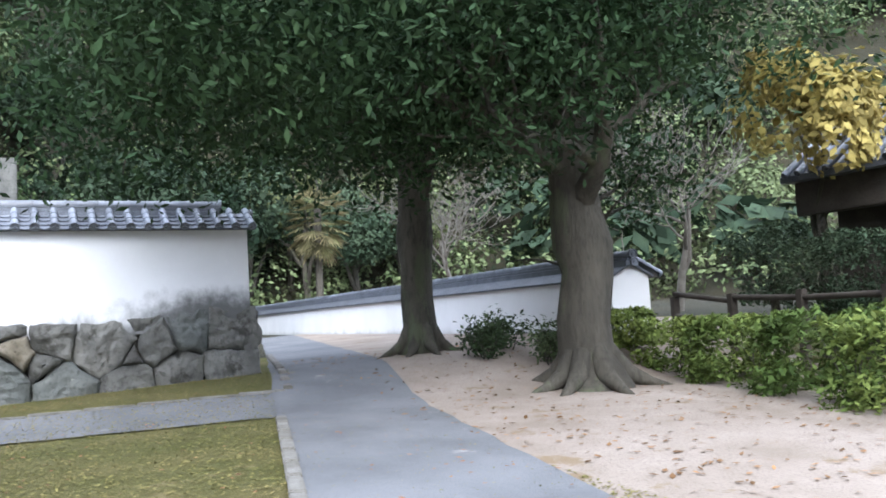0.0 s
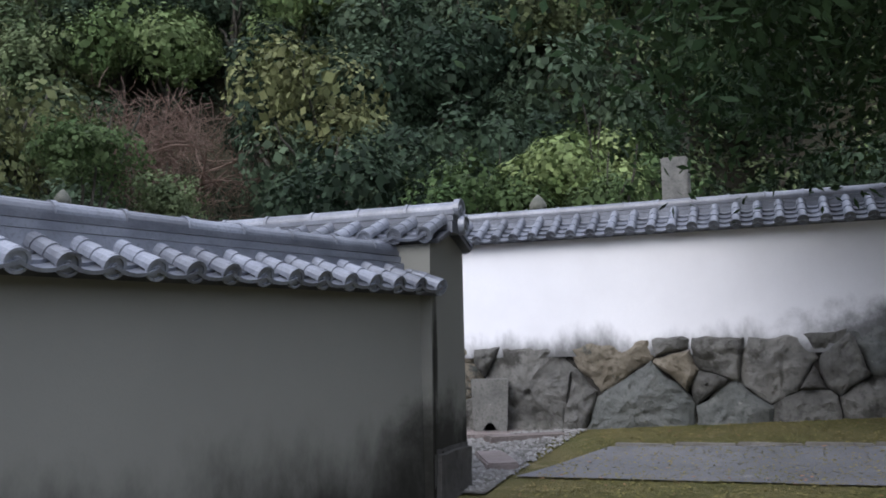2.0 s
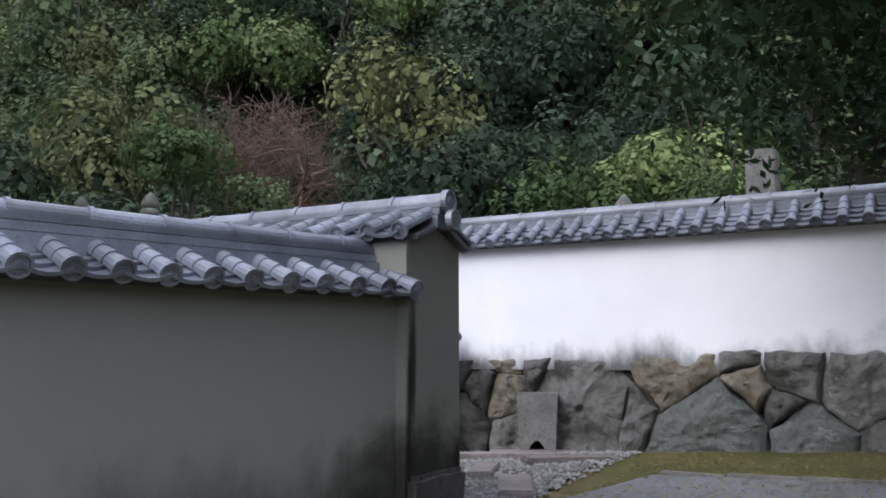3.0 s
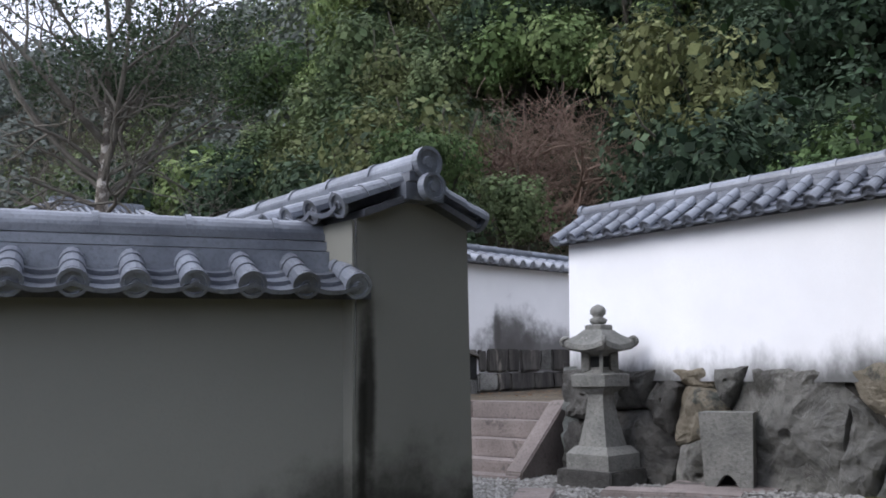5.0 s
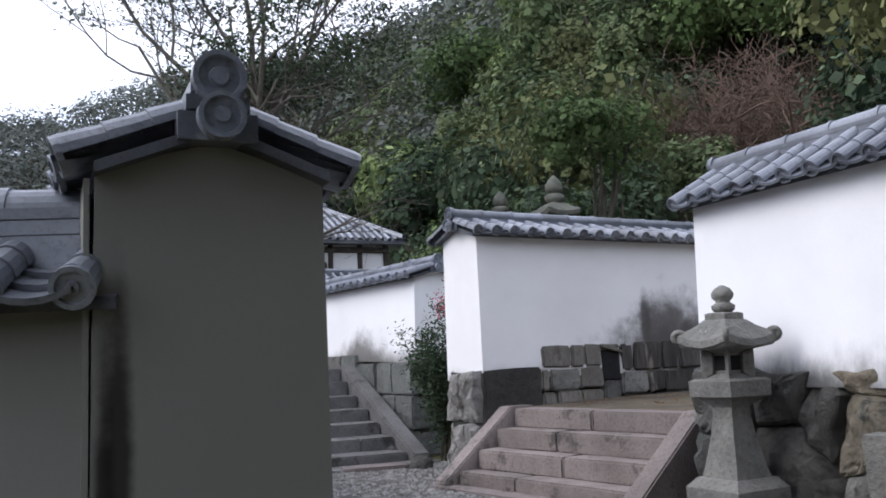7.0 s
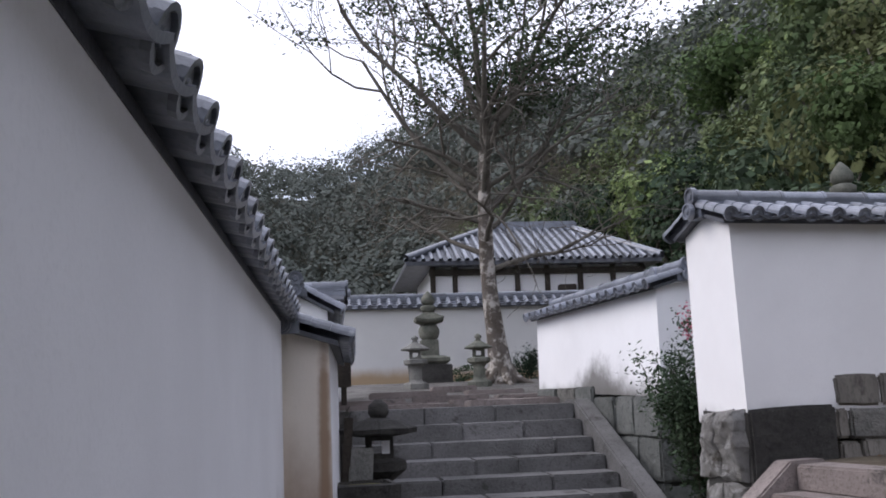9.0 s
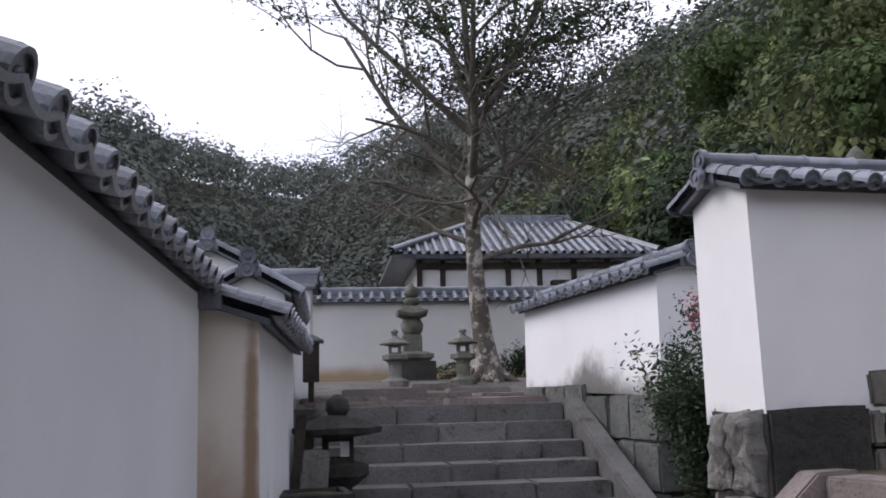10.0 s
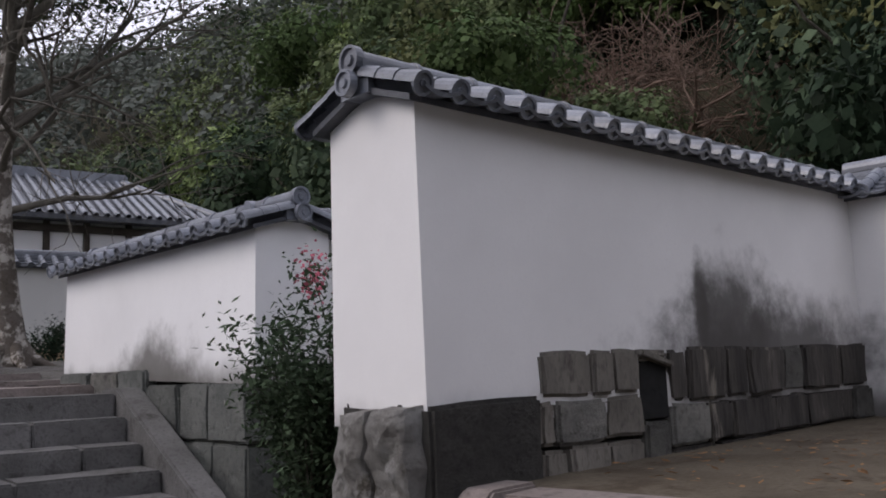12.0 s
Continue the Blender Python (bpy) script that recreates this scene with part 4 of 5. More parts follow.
# undergrowth closing the hillside, and the far woods: one sheet of small clumps each
def woods(name, n, az0, az1, r_lo, r_hi, size, per, material, label, lift, seed, rad):
    rn = np.random.default_rng(seed)
    cs, ns = [], []
    az = np.radians(rn.uniform(az0, az1, n * 3))
    dist = r_lo + (r_hi - r_lo) * rn.random(n * 3) ** 0.8
    xs, ys_ = HC[0] + dist * np.sin(az), HC[1] + dist * np.cos(az)
    hs = hill(xs, ys_)
    keep = np.where((hs > 0.3) & (np.hypot(xs - RED_AT[0], ys_ - RED_AT[1]) > 3.0))[0][:n]
    for i in keep:
        q = rad * rn.uniform(0.6, 1.3) * (0.6 + dist[i] / 150)
        d = rn.normal(0, 1, (per, 3))
        d[:, 2] = np.abs(d[:, 2]) * 0.9
        d /= np.linalg.norm(d, axis=1)[:, None]
        lump = 1 + 0.25 * np.sin(d[:, :1] * 5 + i) * np.cos(d[:, 1:2] * 6 + i)
        cs.append(np.array([xs[i], ys_[i], hs[i] + lift * rn.uniform(0.6, 1.2)]) + d * q * lump)
        ns.append(d + np.array([0, 0, 0.3]))
    c = np.concatenate(cs)
    v, f = leaf_quads(c, np.concatenate(ns), size, rn, 0.1, 0.6)
    ob = new(name, fast_mesh(name, v, f, material))
    return tagged(ob, label, "woods", kind="stuff")


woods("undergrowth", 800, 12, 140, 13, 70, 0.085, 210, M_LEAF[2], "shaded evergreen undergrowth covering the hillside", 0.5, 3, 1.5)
woods("hill_woods", 850, 8, 150, 35, 100, 0.2, 260, M_LEAF[0], "dense woods high on the hillside", 2.0, 4, 3.0)
woods("far_woods", 1350, -70, 32, 45, 225, 0.38, 250, M_HAZE, "wooded ridge closing the valley, haze tinted into its leaf colour", 2.5, 5, 3.2)
woods("lane_thicket", 480, 88, 176, 18, 90, 0.14, 190, M_LEAF[1], "tangled olive thicket behind the lane wall", 1.0, 8, 1.9)
woods("rear_woods", 350, 125, 290, 40, 160, 0.9, 90, M_LEAF[2], "distant woods behind the lane", 2.5, 6, 3.4)


def bare_tree(name, at, height, r, mat_b, label, seed, depth=4, kids=4, spread=0.6, up=0.1, stems=1):
    t = thing(name, label, "tree", at=at)
    rn = random.Random(seed)
    out, tips = [], []
    for k in range(stems):
        lean = 0.0 if stems == 1 else 0.75
        grow(rn, Vector((0, 0, -0.3)), Vector((lean * math.cos(k * 2.1), lean * math.sin(k * 2.1), 1)).normalized(), height, r, depth, out, tips, spread, up, kids, 0.16, 0.011)
    for label_part, limbs in (("trunk", [b for b in out if b[0][1] >= r * 0.95]), ("branch", [b for b in out if b[0][1] < r * 0.95])):
        v, f = tubes(limbs)
        new(label_part, fast_mesh(label_part, v, f, mat_b, True)).parent = t
    return t, tips


PX, PY = RED_AT
bare_tree("bare_tree", (PX, PY, float(hill(PX, PY)) + g(PX, PY)), 3.6, 0.16, M_TWIG_R, "leafless reddish-brown tree with a dense fan of twigs", 4, 4, 5, 0.68, 0.05, 5)
bare_tree("bare_tree", (16.5, -14.0, 0.9), 3.0, 0.12, M_TWIG, "leafless grey-brown tree behind the lane wall", 9, 4, 4, 0.62, 0.1)
bare_tree("bare_tree", (7.6, -15.5, 0.9), 3.0, 0.12, M_TWIG, "leafless grey-brown tree behind the lane wall", 10, 4, 4, 0.62, 0.1)


def temple_tree():
    """The tall tree on the upper terrace: pale patched trunk, bare lower boughs, thin leafy top."""
    t = thing("tall_tree", "tall tree with pale patchy trunk and thin leafy top", "tree", at=(3.72, 17.0, terrace_z(17.0) - 0.05))
    rn = random.Random(8)
    trunk = []
    for z, r, x in ((-0.2, 0.42, 0), (0.1, 0.33, 0.0), (0.35, 0.24, -0.02), (0.9, 0.19, -0.08), (1.7, 0.17, -0.15), (2.5, 0.16, -0.2), (3.4, 0.15, -0.2), (4.6, 0.12, -0.15), (6.0, 0.08, -0.1)):
        trunk.append((Vector((x, 0, z)), r))
    v, f = tubes([trunk], 12)
    o = new("trunk", fast_mesh("trunk", v, f, M_BARK_P, True))
    o.parent = t
    roots = []
    for k in range(7):
        a = k * 0.9 + 0.3
        roots.append([(Vector((math.cos(a) * q, math.sin(a) * q, z)), r) for q, z, r in ((0.12, 0.4, 0.1), (0.3, 0.14, 0.1), (0.55, 0.02, 0.06), (0.8, -0.08, 0.03))])
    v, f = tubes(roots, 6)
    o = new("root", fast_mesh("root", v, f, M_BARK_P, True))
    o.parent = t
    out, tips = [], []
    for k in range(12):
        a = k * 2.4 + rn.uniform(-0.3, 0.3)
        z = 2.3 + 2.4 * (k / 12) ** 0.8
        grow(rn, Vector((-0.2, 0, z)), Vector((math.cos(a), math.sin(a), 0.25 + 0.07 * k)).normalized(), rn.uniform(2.0, 2.6), 0.06, 3, out, tips, 0.55, 0.02, 4, 0.22)
    high = []
    for k in range(8):
        a = k * 2.4
        grow(rn, Vector((-0.15, 0, 3.6 + 0.3 * k)), Vector((math.cos(a) * 1.25, math.sin(a) * 1.25, 1)).normalized(), rn.uniform(3.4, 4.4), 0.08, 3, out, high, 0.5, 0.1, 4, 0.15)
    v, f = tubes(out, 6)
    o = new("branch", fast_mesh("branch", v, f, M_TWIG, True))
    o.parent = t
    nr = np.random.default_rng(2)
    pts = [p for p, d in high if p.z > 5.0] + [p for p, d in tips if p.z > 6.0]
    c = np.concatenate([np.array(p) + nr.normal(0, 0.26, (42, 3)) * np.array([1, 1, 0.45]) for p in pts])
    v, f = leaf_quads(c, nr.normal(0, 0.4, c.shape) + np.array([0, 0, 1.0]), 0.06, nr, 0, 0.5)
    o = new("leaves", fast_mesh("leaves", v, f, M_LEAF[2]))
    o.parent = t
    tagged(o, "small dark leaves in flat sprays")


temple_tree()


def camphor(at, r, lean, seed, label, top=7.0, crown_at=(), leaves=9000):
    t = thing("shade_tree", label, "tree", at=at)
    rn = random.Random(seed)
    trunk = [(Vector((lean[0] * z, lean[1] * z, z)) + Vector((rn.gauss(0, 0.03), rn.gauss(0, 0.03), 0)), rr * r) for z, rr in ((-0.2, 1.7), (0.1, 1.35), (0.4, 1.08), (0.9, 1.0), (1.5, 1.0), (1.9, 1.18), (2.3, 1.05), (2.9, 0.9), (3.6, 0.8), (4.6, 0.65))]
    branches = [trunk]
    for k in range(8):
        a = k * 0.8 + rn.uniform(-0.2, 0.2)
        branches.append([(Vector((math.cos(a) * q * r * 3, math.sin(a) * q * r * 3, z)), rad * r) for q, z, rad in ((0.2, 0.5, 0.4), (0.45, 0.15, 0.36), (0.75, 0.02, 0.2), (1.1, -0.1, 0.1))])
    v, f = tubes(branches, 14)
    o = new("trunk", fast_mesh("trunk", v, f, M_BARK, True))
    o.parent = t
    out, tips = [], []
    for k in range(7):
        a = k * 2.4 + seed
        p, rr = trunk[6 + k % 4]
        grow(rn, p, Vector((math.cos(a), math.sin(a), 0.75)).normalized(), rn.uniform(2.4, 3.4), rr * 0.5, 2, out, tips, 0.6, 0.08, 4, 0.15)
    v, f = tubes(out, 7)
    o = new("branch", fast_mesh("branch", v, f, M_BARK, True))
    o.parent = t
    nr = np.random.default_rng(seed)
    cs = []
    centres = [np.array(p) for p, d in tips] + [np.array(c) for c in crown_at]
    for c in centres:
        cs.append(c + nr.normal(0, 0.55, (leaves // len(centres), 3)) * np.array([1, 1, 0.7]))
    c = np.concatenate(cs)
    c = c[c[:, 2] > 2.3]
    v, f = leaf_quads(c, nr.normal(0, 0.5, c.shape) + np.array([0, 0, 0.6]), 0.065, nr, 0.9, 0.38)
    o = new("leaves", fast_mesh("leaves", v, f, M_LEAF_CAM))
    o.parent = t
    tagged(o, "hanging glossy dark green leaves")


camphor((4.2, -7.35, g(4.2, -7.35)), 0.27, (0.02, 0.0), 3, "tall dark evergreen tree with mossy trunk beside the lane", leaves=50000, crown_at=[(x, y, z) for x in (-3, -1.5, 0, 1.5, 3) for y in (0.5, 2.2) for z in (4.0, 5.4)])
camphor((0.7, -8.3, g(0.7, -8.3)), 0.36, (0.06, -0.03), 12, "thick gnarled evergreen tree with knobbly trunk and spread roots", leaves=95000, crown_at=[(x, y, z) for x in (-3, -1, 1, 3) for y in (-1, 1, 3.0) for z in (4.0, 5.2)] + [(x, y, z) for x in (-2.6, -1.6, -0.6, 0.6, 1.8) for y in (4.2, 5.2, 6.0) for z in (3.5, 4.4, 5.4)])

# ---- stone lanterns, stupas and tablets ----
def square(h, z, lift=0.0):
    """A square ring with three points a side, its corners raised by lift."""
    pts = []
    for cx, cy, nx, ny in ((-1, -1, 1, -1), (1, -1, 1, 1), (1, 1, -1, 1), (-1, 1, -1, -1)):
        for k in range(4):
            f = k / 4
            w = abs(2 * f - 1) ** 2
            pts.append(Vector(((cx + (nx - cx) * f) * h, (cy + (ny - cy) * f) * h, z + lift * w)))
    return pts


def weather(bm, amount, freq=6.0, seed=0.0):
    for v in bm.verts:
        v.co += noise.noise_vector(v.co * freq + Vector((seed, 0, 0))) * amount
    return bm


def firebox(parent, h, z0, z1, material):
    """Four corner posts with a sill and head round an open light chamber."""
    p = h * 0.42
    for sx in (-1, 1):
        for sy in (-1, 1):
            part("corner_post", box_bm(min(sx * h, sx * (h - p)), max(sx * h, sx * (h - p)), min(sy * h, sy * (h - p)), max(sy * h, sy * (h - p)), z0, z1, 0.006), material, parent)
    part("chamber_sill", box_bm(-h * 0.98, h * 0.98, -h * 0.98, h * 0.98, z0, z0 + (z1 - z0) * 0.22, 0.005), material, parent)
    part("chamber_head", box_bm(-h * 0.98, h * 0.98, -h * 0.98, h * 0.98, z1 - (z1 - z0) * 0.2, z1, 0.005), material, parent)


def square_lantern(at, rz, label):
    t = thing("stone_lantern", label, "stone lantern", at=at, rz=rz)
    m = M_LANTERN
    part("plinth", weather(worn_box(-0.335, 0.335, -0.335, 0.335, -0.1, 0.17, 0.015, 2, 0.006), 0.004), M_STONE_D, t)
    part("base", weather(loft([square(0.26, 0.165), square(0.26, 0.32), square(0.2, 0.39)]), 0.005), m, t)
    part("shaft", weather(loft([square(0.175, 0.385), square(0.158, 0.45), square(0.12, 0.66), square(0.098, 0.82), square(0.095, 0.9), square(0.11, 0.94)]), 0.004), m, t)
    part("platform", weather(loft([square(0.13, 0.93), square(0.15, 0.965), square(0.205, 0.985), square(0.21, 1.1), square(0.18, 1.115)]), 0.004), m, t)
    bm = box_bm(-0.135, 0.135, -0.135, 0.135, 1.11, 1.345)
    sides = [q for q in bm.faces if abs(q.normal.z) < 0.5]
    bmesh.ops.inset_individual(bm, faces=sides, thickness=0.06, depth=-0.07)
    chamber = part("light_chamber", bm, m, t)
    # Near-black plates at the inset bottoms paint the chamber's inner shade.
    for k in range(4):
        o = part("window_slot", box_bm(-0.07, 0.07, -0.067, -0.0655, 1.175, 1.285), M_HOLE_SHADE, chamber, "near-black plate standing in for the window opening's shade")
        o.matrix_basis = pose(0, 0, 0, 0, 0, 90 * k)
    roof = part("roof", weather(loft([square(0.14, 1.33), square(0.235, 1.335, 0.02), square(0.265, 1.35, 0.05), square(0.26, 1.4, 0.055), square(0.21, 1.445, 0.03), square(0.16, 1.505, 0.0), square(0.115, 1.55), square(0.1, 1.555)]), 0.005), m, t)
    for k in range(4):
        a = math.pi / 4 + k * math.pi / 2
        pts = [(Vector((math.cos(a) * (0.345 + 0.04 * math.cos(q)), math.sin(a) * (0.345 + 0.04 * math.cos(q)), 1.435 + 0.036 * math.sin(q))), 0.026) for q in [i * 0.6 - 1.9 for i in range(9)]]
        v, f = tubes([pts], 6)
        o = new("corner_scroll", fast_mesh("corner_scroll", v, f, m, True))
        o.parent = roof
    part("neck", weather(loft([square(0.1, 1.54), square(0.1, 1.6), square(0.075, 1.61)]), 0.003), m, t)
    part("finial", lathe([(0.05, 1.6), (0.085, 1.63), (0.09, 1.66), (0.06, 1.68), (0.05, 1.69), (0.08, 1.72), (0.083, 1.755), (0.06, 1.79), (0.015, 1.815)], 14), m, t, smooth=True)


def round_lantern(at, s, label, material):
    t = thing("stone_lantern", label, "stone lantern", "lanterns before the stupa", at=at)
    part("plinth", weather(loft([ring(6, r * s, z * s) for r, z in ((0.24, -0.1), (0.24, 0.08), (0.19, 0.12))]), 0.006), material, t)
    part("shaft", lathe([(0.15 * s, 0.1 * s), (0.12 * s, 0.16 * s), (0.115 * s, 0.36 * s), (0.14 * s, 0.42 * s)], 14), material, t)
    part("platform", weather(loft([ring(6, r * s, z * s) for r, z in ((0.13, 0.41), (0.23, 0.46), (0.23, 0.53), (0.17, 0.55))]), 0.005), material, t)
    firebox(t, 0.105 * s, 0.545 * s, 0.71 * s, material)
    part("roof", weather(loft([ring(6, r * s, z * s) for r, z in ((0.13, 0.7), (0.27, 0.72), (0.28, 0.745), (0.16, 0.81), (0.07, 0.86), (0.06, 0.865))]), 0.006), material, t)
    part("finial", lathe([(0.045 * s, 0.86 * s), (0.06 * s, 0.885 * s), (0.035 * s, 0.9 * s), (0.07 * s, 0.93 * s), (0.07 * s, 0.96 * s), (0.012 * s, 1.0 * s)], 12), material, t, smooth=True)


def stupa(at, height, label, plinth=0.0):
    """A five-ring stone stupa: cube, globe, curved roof, bowl and jewel."""
    t = thing("stone_stupa", label, "stone stupa", at=at)
    s = height / 2.1
    m = M_LANTERN_D
    if plinth:
        part("plinth", weather(worn_box(-0.5 * s, 0.5 * s, -0.5 * s, 0.5 * s, -plinth, 0, 0.02, 1, 0.01), 0.01), m, t)
    part("step_base", weather(worn_box(-0.46 * s, 0.46 * s, -0.46 * s, 0.46 * s, -0.1, 0.4 * s, 0.02, 2, 0.03), 0.02), M_STONE_D, t)
    part("lotus_base", weather(loft([square(0.34 * s, 0.4 * s), square(0.42 * s, 0.46 * s), square(0.42 * s, 0.54 * s), square(0.28 * s, 0.6 * s)]), 0.008), m, t)
    part("cube", weather(worn_box(-0.2 * s, 0.2 * s, -0.2 * s, 0.2 * s, 0.59 * s, 0.97 * s, 0.015, 1, 0.004), 0.004), m, t)
    part("globe", lathe([(0.15 * s, 0.965 * s), (0.21 * s, 1.02 * s), (0.245 * s, 1.12 * s), (0.245 * s, 1.2 * s), (0.2 * s, 1.29 * s), (0.13 * s, 1.33 * s)], 20), m, t, smooth=True)
    part("roof", weather(loft([square(0.16 * s, 1.32 * s), square(0.31 * s, 1.36 * s, 0.04 * s), square(0.33 * s, 1.42 * s, 0.06 * s), square(0.22 * s, 1.53 * s), square(0.13 * s, 1.6 * s)]), 0.008), m, t)
    part("bowl", lathe([(0.11 * s, 1.6 * s), (0.17 * s, 1.66 * s), (0.18 * s, 1.73 * s), (0.12 * s, 1.77 * s)], 16), m, t, smooth=True)
    part("jewel", lathe([(0.1 * s, 1.77 * s), (0.16 * s, 1.83 * s), (0.155 * s, 1.92 * s), (0.09 * s, 2.02 * s), (0.015 * s, 2.1 * s)], 16), m, t, smooth=True)


square_lantern((3.82, 2.43, 0.02), 4, "tall grey stone lantern with curled roof corners on gravel")
round_lantern((3.15, 16.3, terrace_z(16.3)), 1.0, "small stone lantern with dark jewel finial", M_LANTERN_D)
round_lantern((1.93, 16.3, terrace_z(16.3)), 1.0, "small stone lantern with pale jewel finial", M_LANTERN)
stupa((2.5, 19.0, terrace_z(19.0)), 2.02, "mossy five-tier stone stupa on a rough base")
stupa((11.0, 2.17, 2.0), 2.43, "grey stone stupa tip showing above the wall", 2.0)
stupa((9.0, 13.08, 2.6), 2.53, "mossy stone stupa behind the upper wall", 2.6)
stupa((9.0, 15.5, 2.9), 2.35, "mossy stone stupa farther behind the upper wall", 2.9)


def tablet():
    t = thing("stone_tablet", "grey stone block with an arched hole at its foot", "stone block", at=(4.0, 1.1, 0.02), rz=-68)
    n = 12
    outer = [(-0.2, 0.1), (-0.23, 0.76), (0.25, 0.76), (0.22, 0.1)]
    arch = [(0.1 - 0.2 * k / n * 1.0, 0.1 + 0.11 * math.sin(math.pi * k / n)) for k in range(n + 1)]
    prof = outer + arch
    bm = bmesh.new()
    fr = [bm.verts.new((x, -0.1, z)) for x, z in prof]
    bk = [bm.verts.new((x * 0.97, 0.16, z)) for x, z in prof]
    bm.faces.new(fr)
    bm.faces.new(bk[::-1])
    for i in range(len(prof)):
        j = (i + 1) % len(prof)
        bm.faces.new((fr[i], bk[i], bk[j], fr[j]))
    part("block", bm, M_LANTERN, t)
    # Near-black plate in the arch stands in for the hole's shade.
    part("hole_back", box_bm(-0.12, 0.12, 0.1, 0.15, 0.1, 0.23), M_HOLE_SHADE, t)
    part("pad", worn_box(-0.55, 0.45, -0.3, 0.25, -0.05, 0.1, 0.015, 2, 0.01, 2), M_STEP, t)


tablet()
for x, y, w, d, r, z in ((3.35, 1.25, 1.2, 0.3, -62, 0.0), (3.1, 0.35, 1.0, 0.28, -50, 0.0), (2.2, 0.9, 0.9, 0.25, 20, 0), (1.4, 0.2, 1.1, 0.3, 25, 0), (2.6, 2.2, 0.8, 0.35, 40, 0), (1.9, 8.4, 1.1, 0.35, 5, 0), (3.0, 8.0, 0.9, 0.3, -8, 0), (1.3, 7.2, 0.8, 0.3, 12, 0)):
    o = part("edging_stone", worn_box(-w / 2, w / 2, -d / 2, d / 2, -0.05, 0.07, 0.015, 2, 0.012, x * 3), M_STEP)
    o.matrix_basis = pose(x, y, g(x, y) + z, 0, 0, r)
    tagged(o, "long flat edging stone sunk in gravel", "paving stone", "edging stones")
mon = part("stone_monument", weather(worn_box(-0.21, 0.21, -0.2, 0.2, -0.3, 3.85, 0.02, 3, 0.006), 0.003), M_LANTERN)
mon.matrix_basis = pose(6.95, -1.1, 0.22)
tagged(mon, "tall pale stone pillar rising behind the white wall", "stone monument")
# foot stone of the lane wall's end
foot = part("corner_stone", worn_box(-0.76, 0.015, -0.045, 0.4, -0.2, 0.4, 0.04, 4, 0.03, 4), M_STONE_D)
foot.matrix_basis = pose(0, 0, 0)
tagged(foot, "black mossy stone block at the wall's foot", "stone block")


# ---- hall beyond the back wall ----
def hall():
    t = thing("temple_hall", "white plaster hall with dark posts and hipped tile roof", "building", at=(0, 0, 0))
    part("wall", box_bm(3.3, 9.6, 24.85, 29.5, 1.0, 5.3), M_WHITE_W5, t)
    for x in (3.3, 3.95, 4.9, 5.8, 6.7, 7.7, 8.7, 9.6):
        part("post", box_bm(x - 0.07, x + 0.07, 24.75, 24.9, 1.2, 5.3, 0.01), M_WOODD, t)
    part("beam", box_bm(3.2, 9.7, 24.73, 24.91, 4.95, 5.12, 0.01), M_WOODD, t)
    part("vent_box", box_bm(7.0, 7.5, 24.55, 24.85, 4.3, 4.6, 0.02), M_WOODD, t)
    ex0, ex1, ey0, ey1, ez = 2.5, 10.1, 24.4, 30.5, 5.2
    rx0, rx1, ry, rz = 5.4, 8.2, 27.4, 6.75
    part("roof", loft([[Vector((ex0, ey0, ez)), Vector((ex1, ey0, ez)), Vector((ex1, ey1, ez)), Vector((ex0, ey1, ez))], [Vector((ex0, ey0, ez + 0.12)), Vector((ex1, ey0, ez + 0.12)), Vector((ex1, ey1, ez + 0.12)), Vector((ex0, ey1, ez + 0.12))],
                       [Vector((rx0, ry - 0.1, rz)), Vector((rx1, ry - 0.1, rz)), Vector((rx1, ry + 0.1, rz)), Vector((rx0, ry + 0.1, rz))]]), M_TILE_D, t)
    n = 30
    for i in range(n + 1):
        x = ex0 + (ex1 - ex0) * i / n
        if x < rx0:
            f = (x - ex0) / (rx0 - ex0)
        elif x > rx1:
            f = (ex1 - x) / (ex1 - rx1)
        else:
            f = 1.0
        f = max(f, 0.06)
        a = Vector((x, ey0 - 0.04, ez + 0.14))
        b = Vector((x, ey0 + (ry - 0.1 - ey0) * f, ez + 0.14 + (rz - ez - 0.1) * f))
        v, fc = tubes([[(a, 0.07), (a.lerp(b, 0.5), 0.065), (b, 0.06)]], 6)
        o = new("tile_rib", fast_mesh("tile_rib", v, fc, M_TILE, True))
        o.parent = t
    for a, b in (((ex0, ey0), (rx0, ry)), ((ex1, ey0), (rx1, ry))):
        v, fc = tubes([[(Vector((*a, ez + 0.2)), 0.12), (Vector((*b, rz + 0.06)), 0.12)]], 8)
        o = new("hip_ridge", fast_mesh("hip_ridge", v, fc, M_TILE, True))
        o.parent = t
    part("ridge", box_bm(rx0 - 0.2, rx1 + 0.2, ry - 0.14, ry + 0.14, rz - 0.05, rz + 0.28, 0.05), M_TILE, t)


hall()


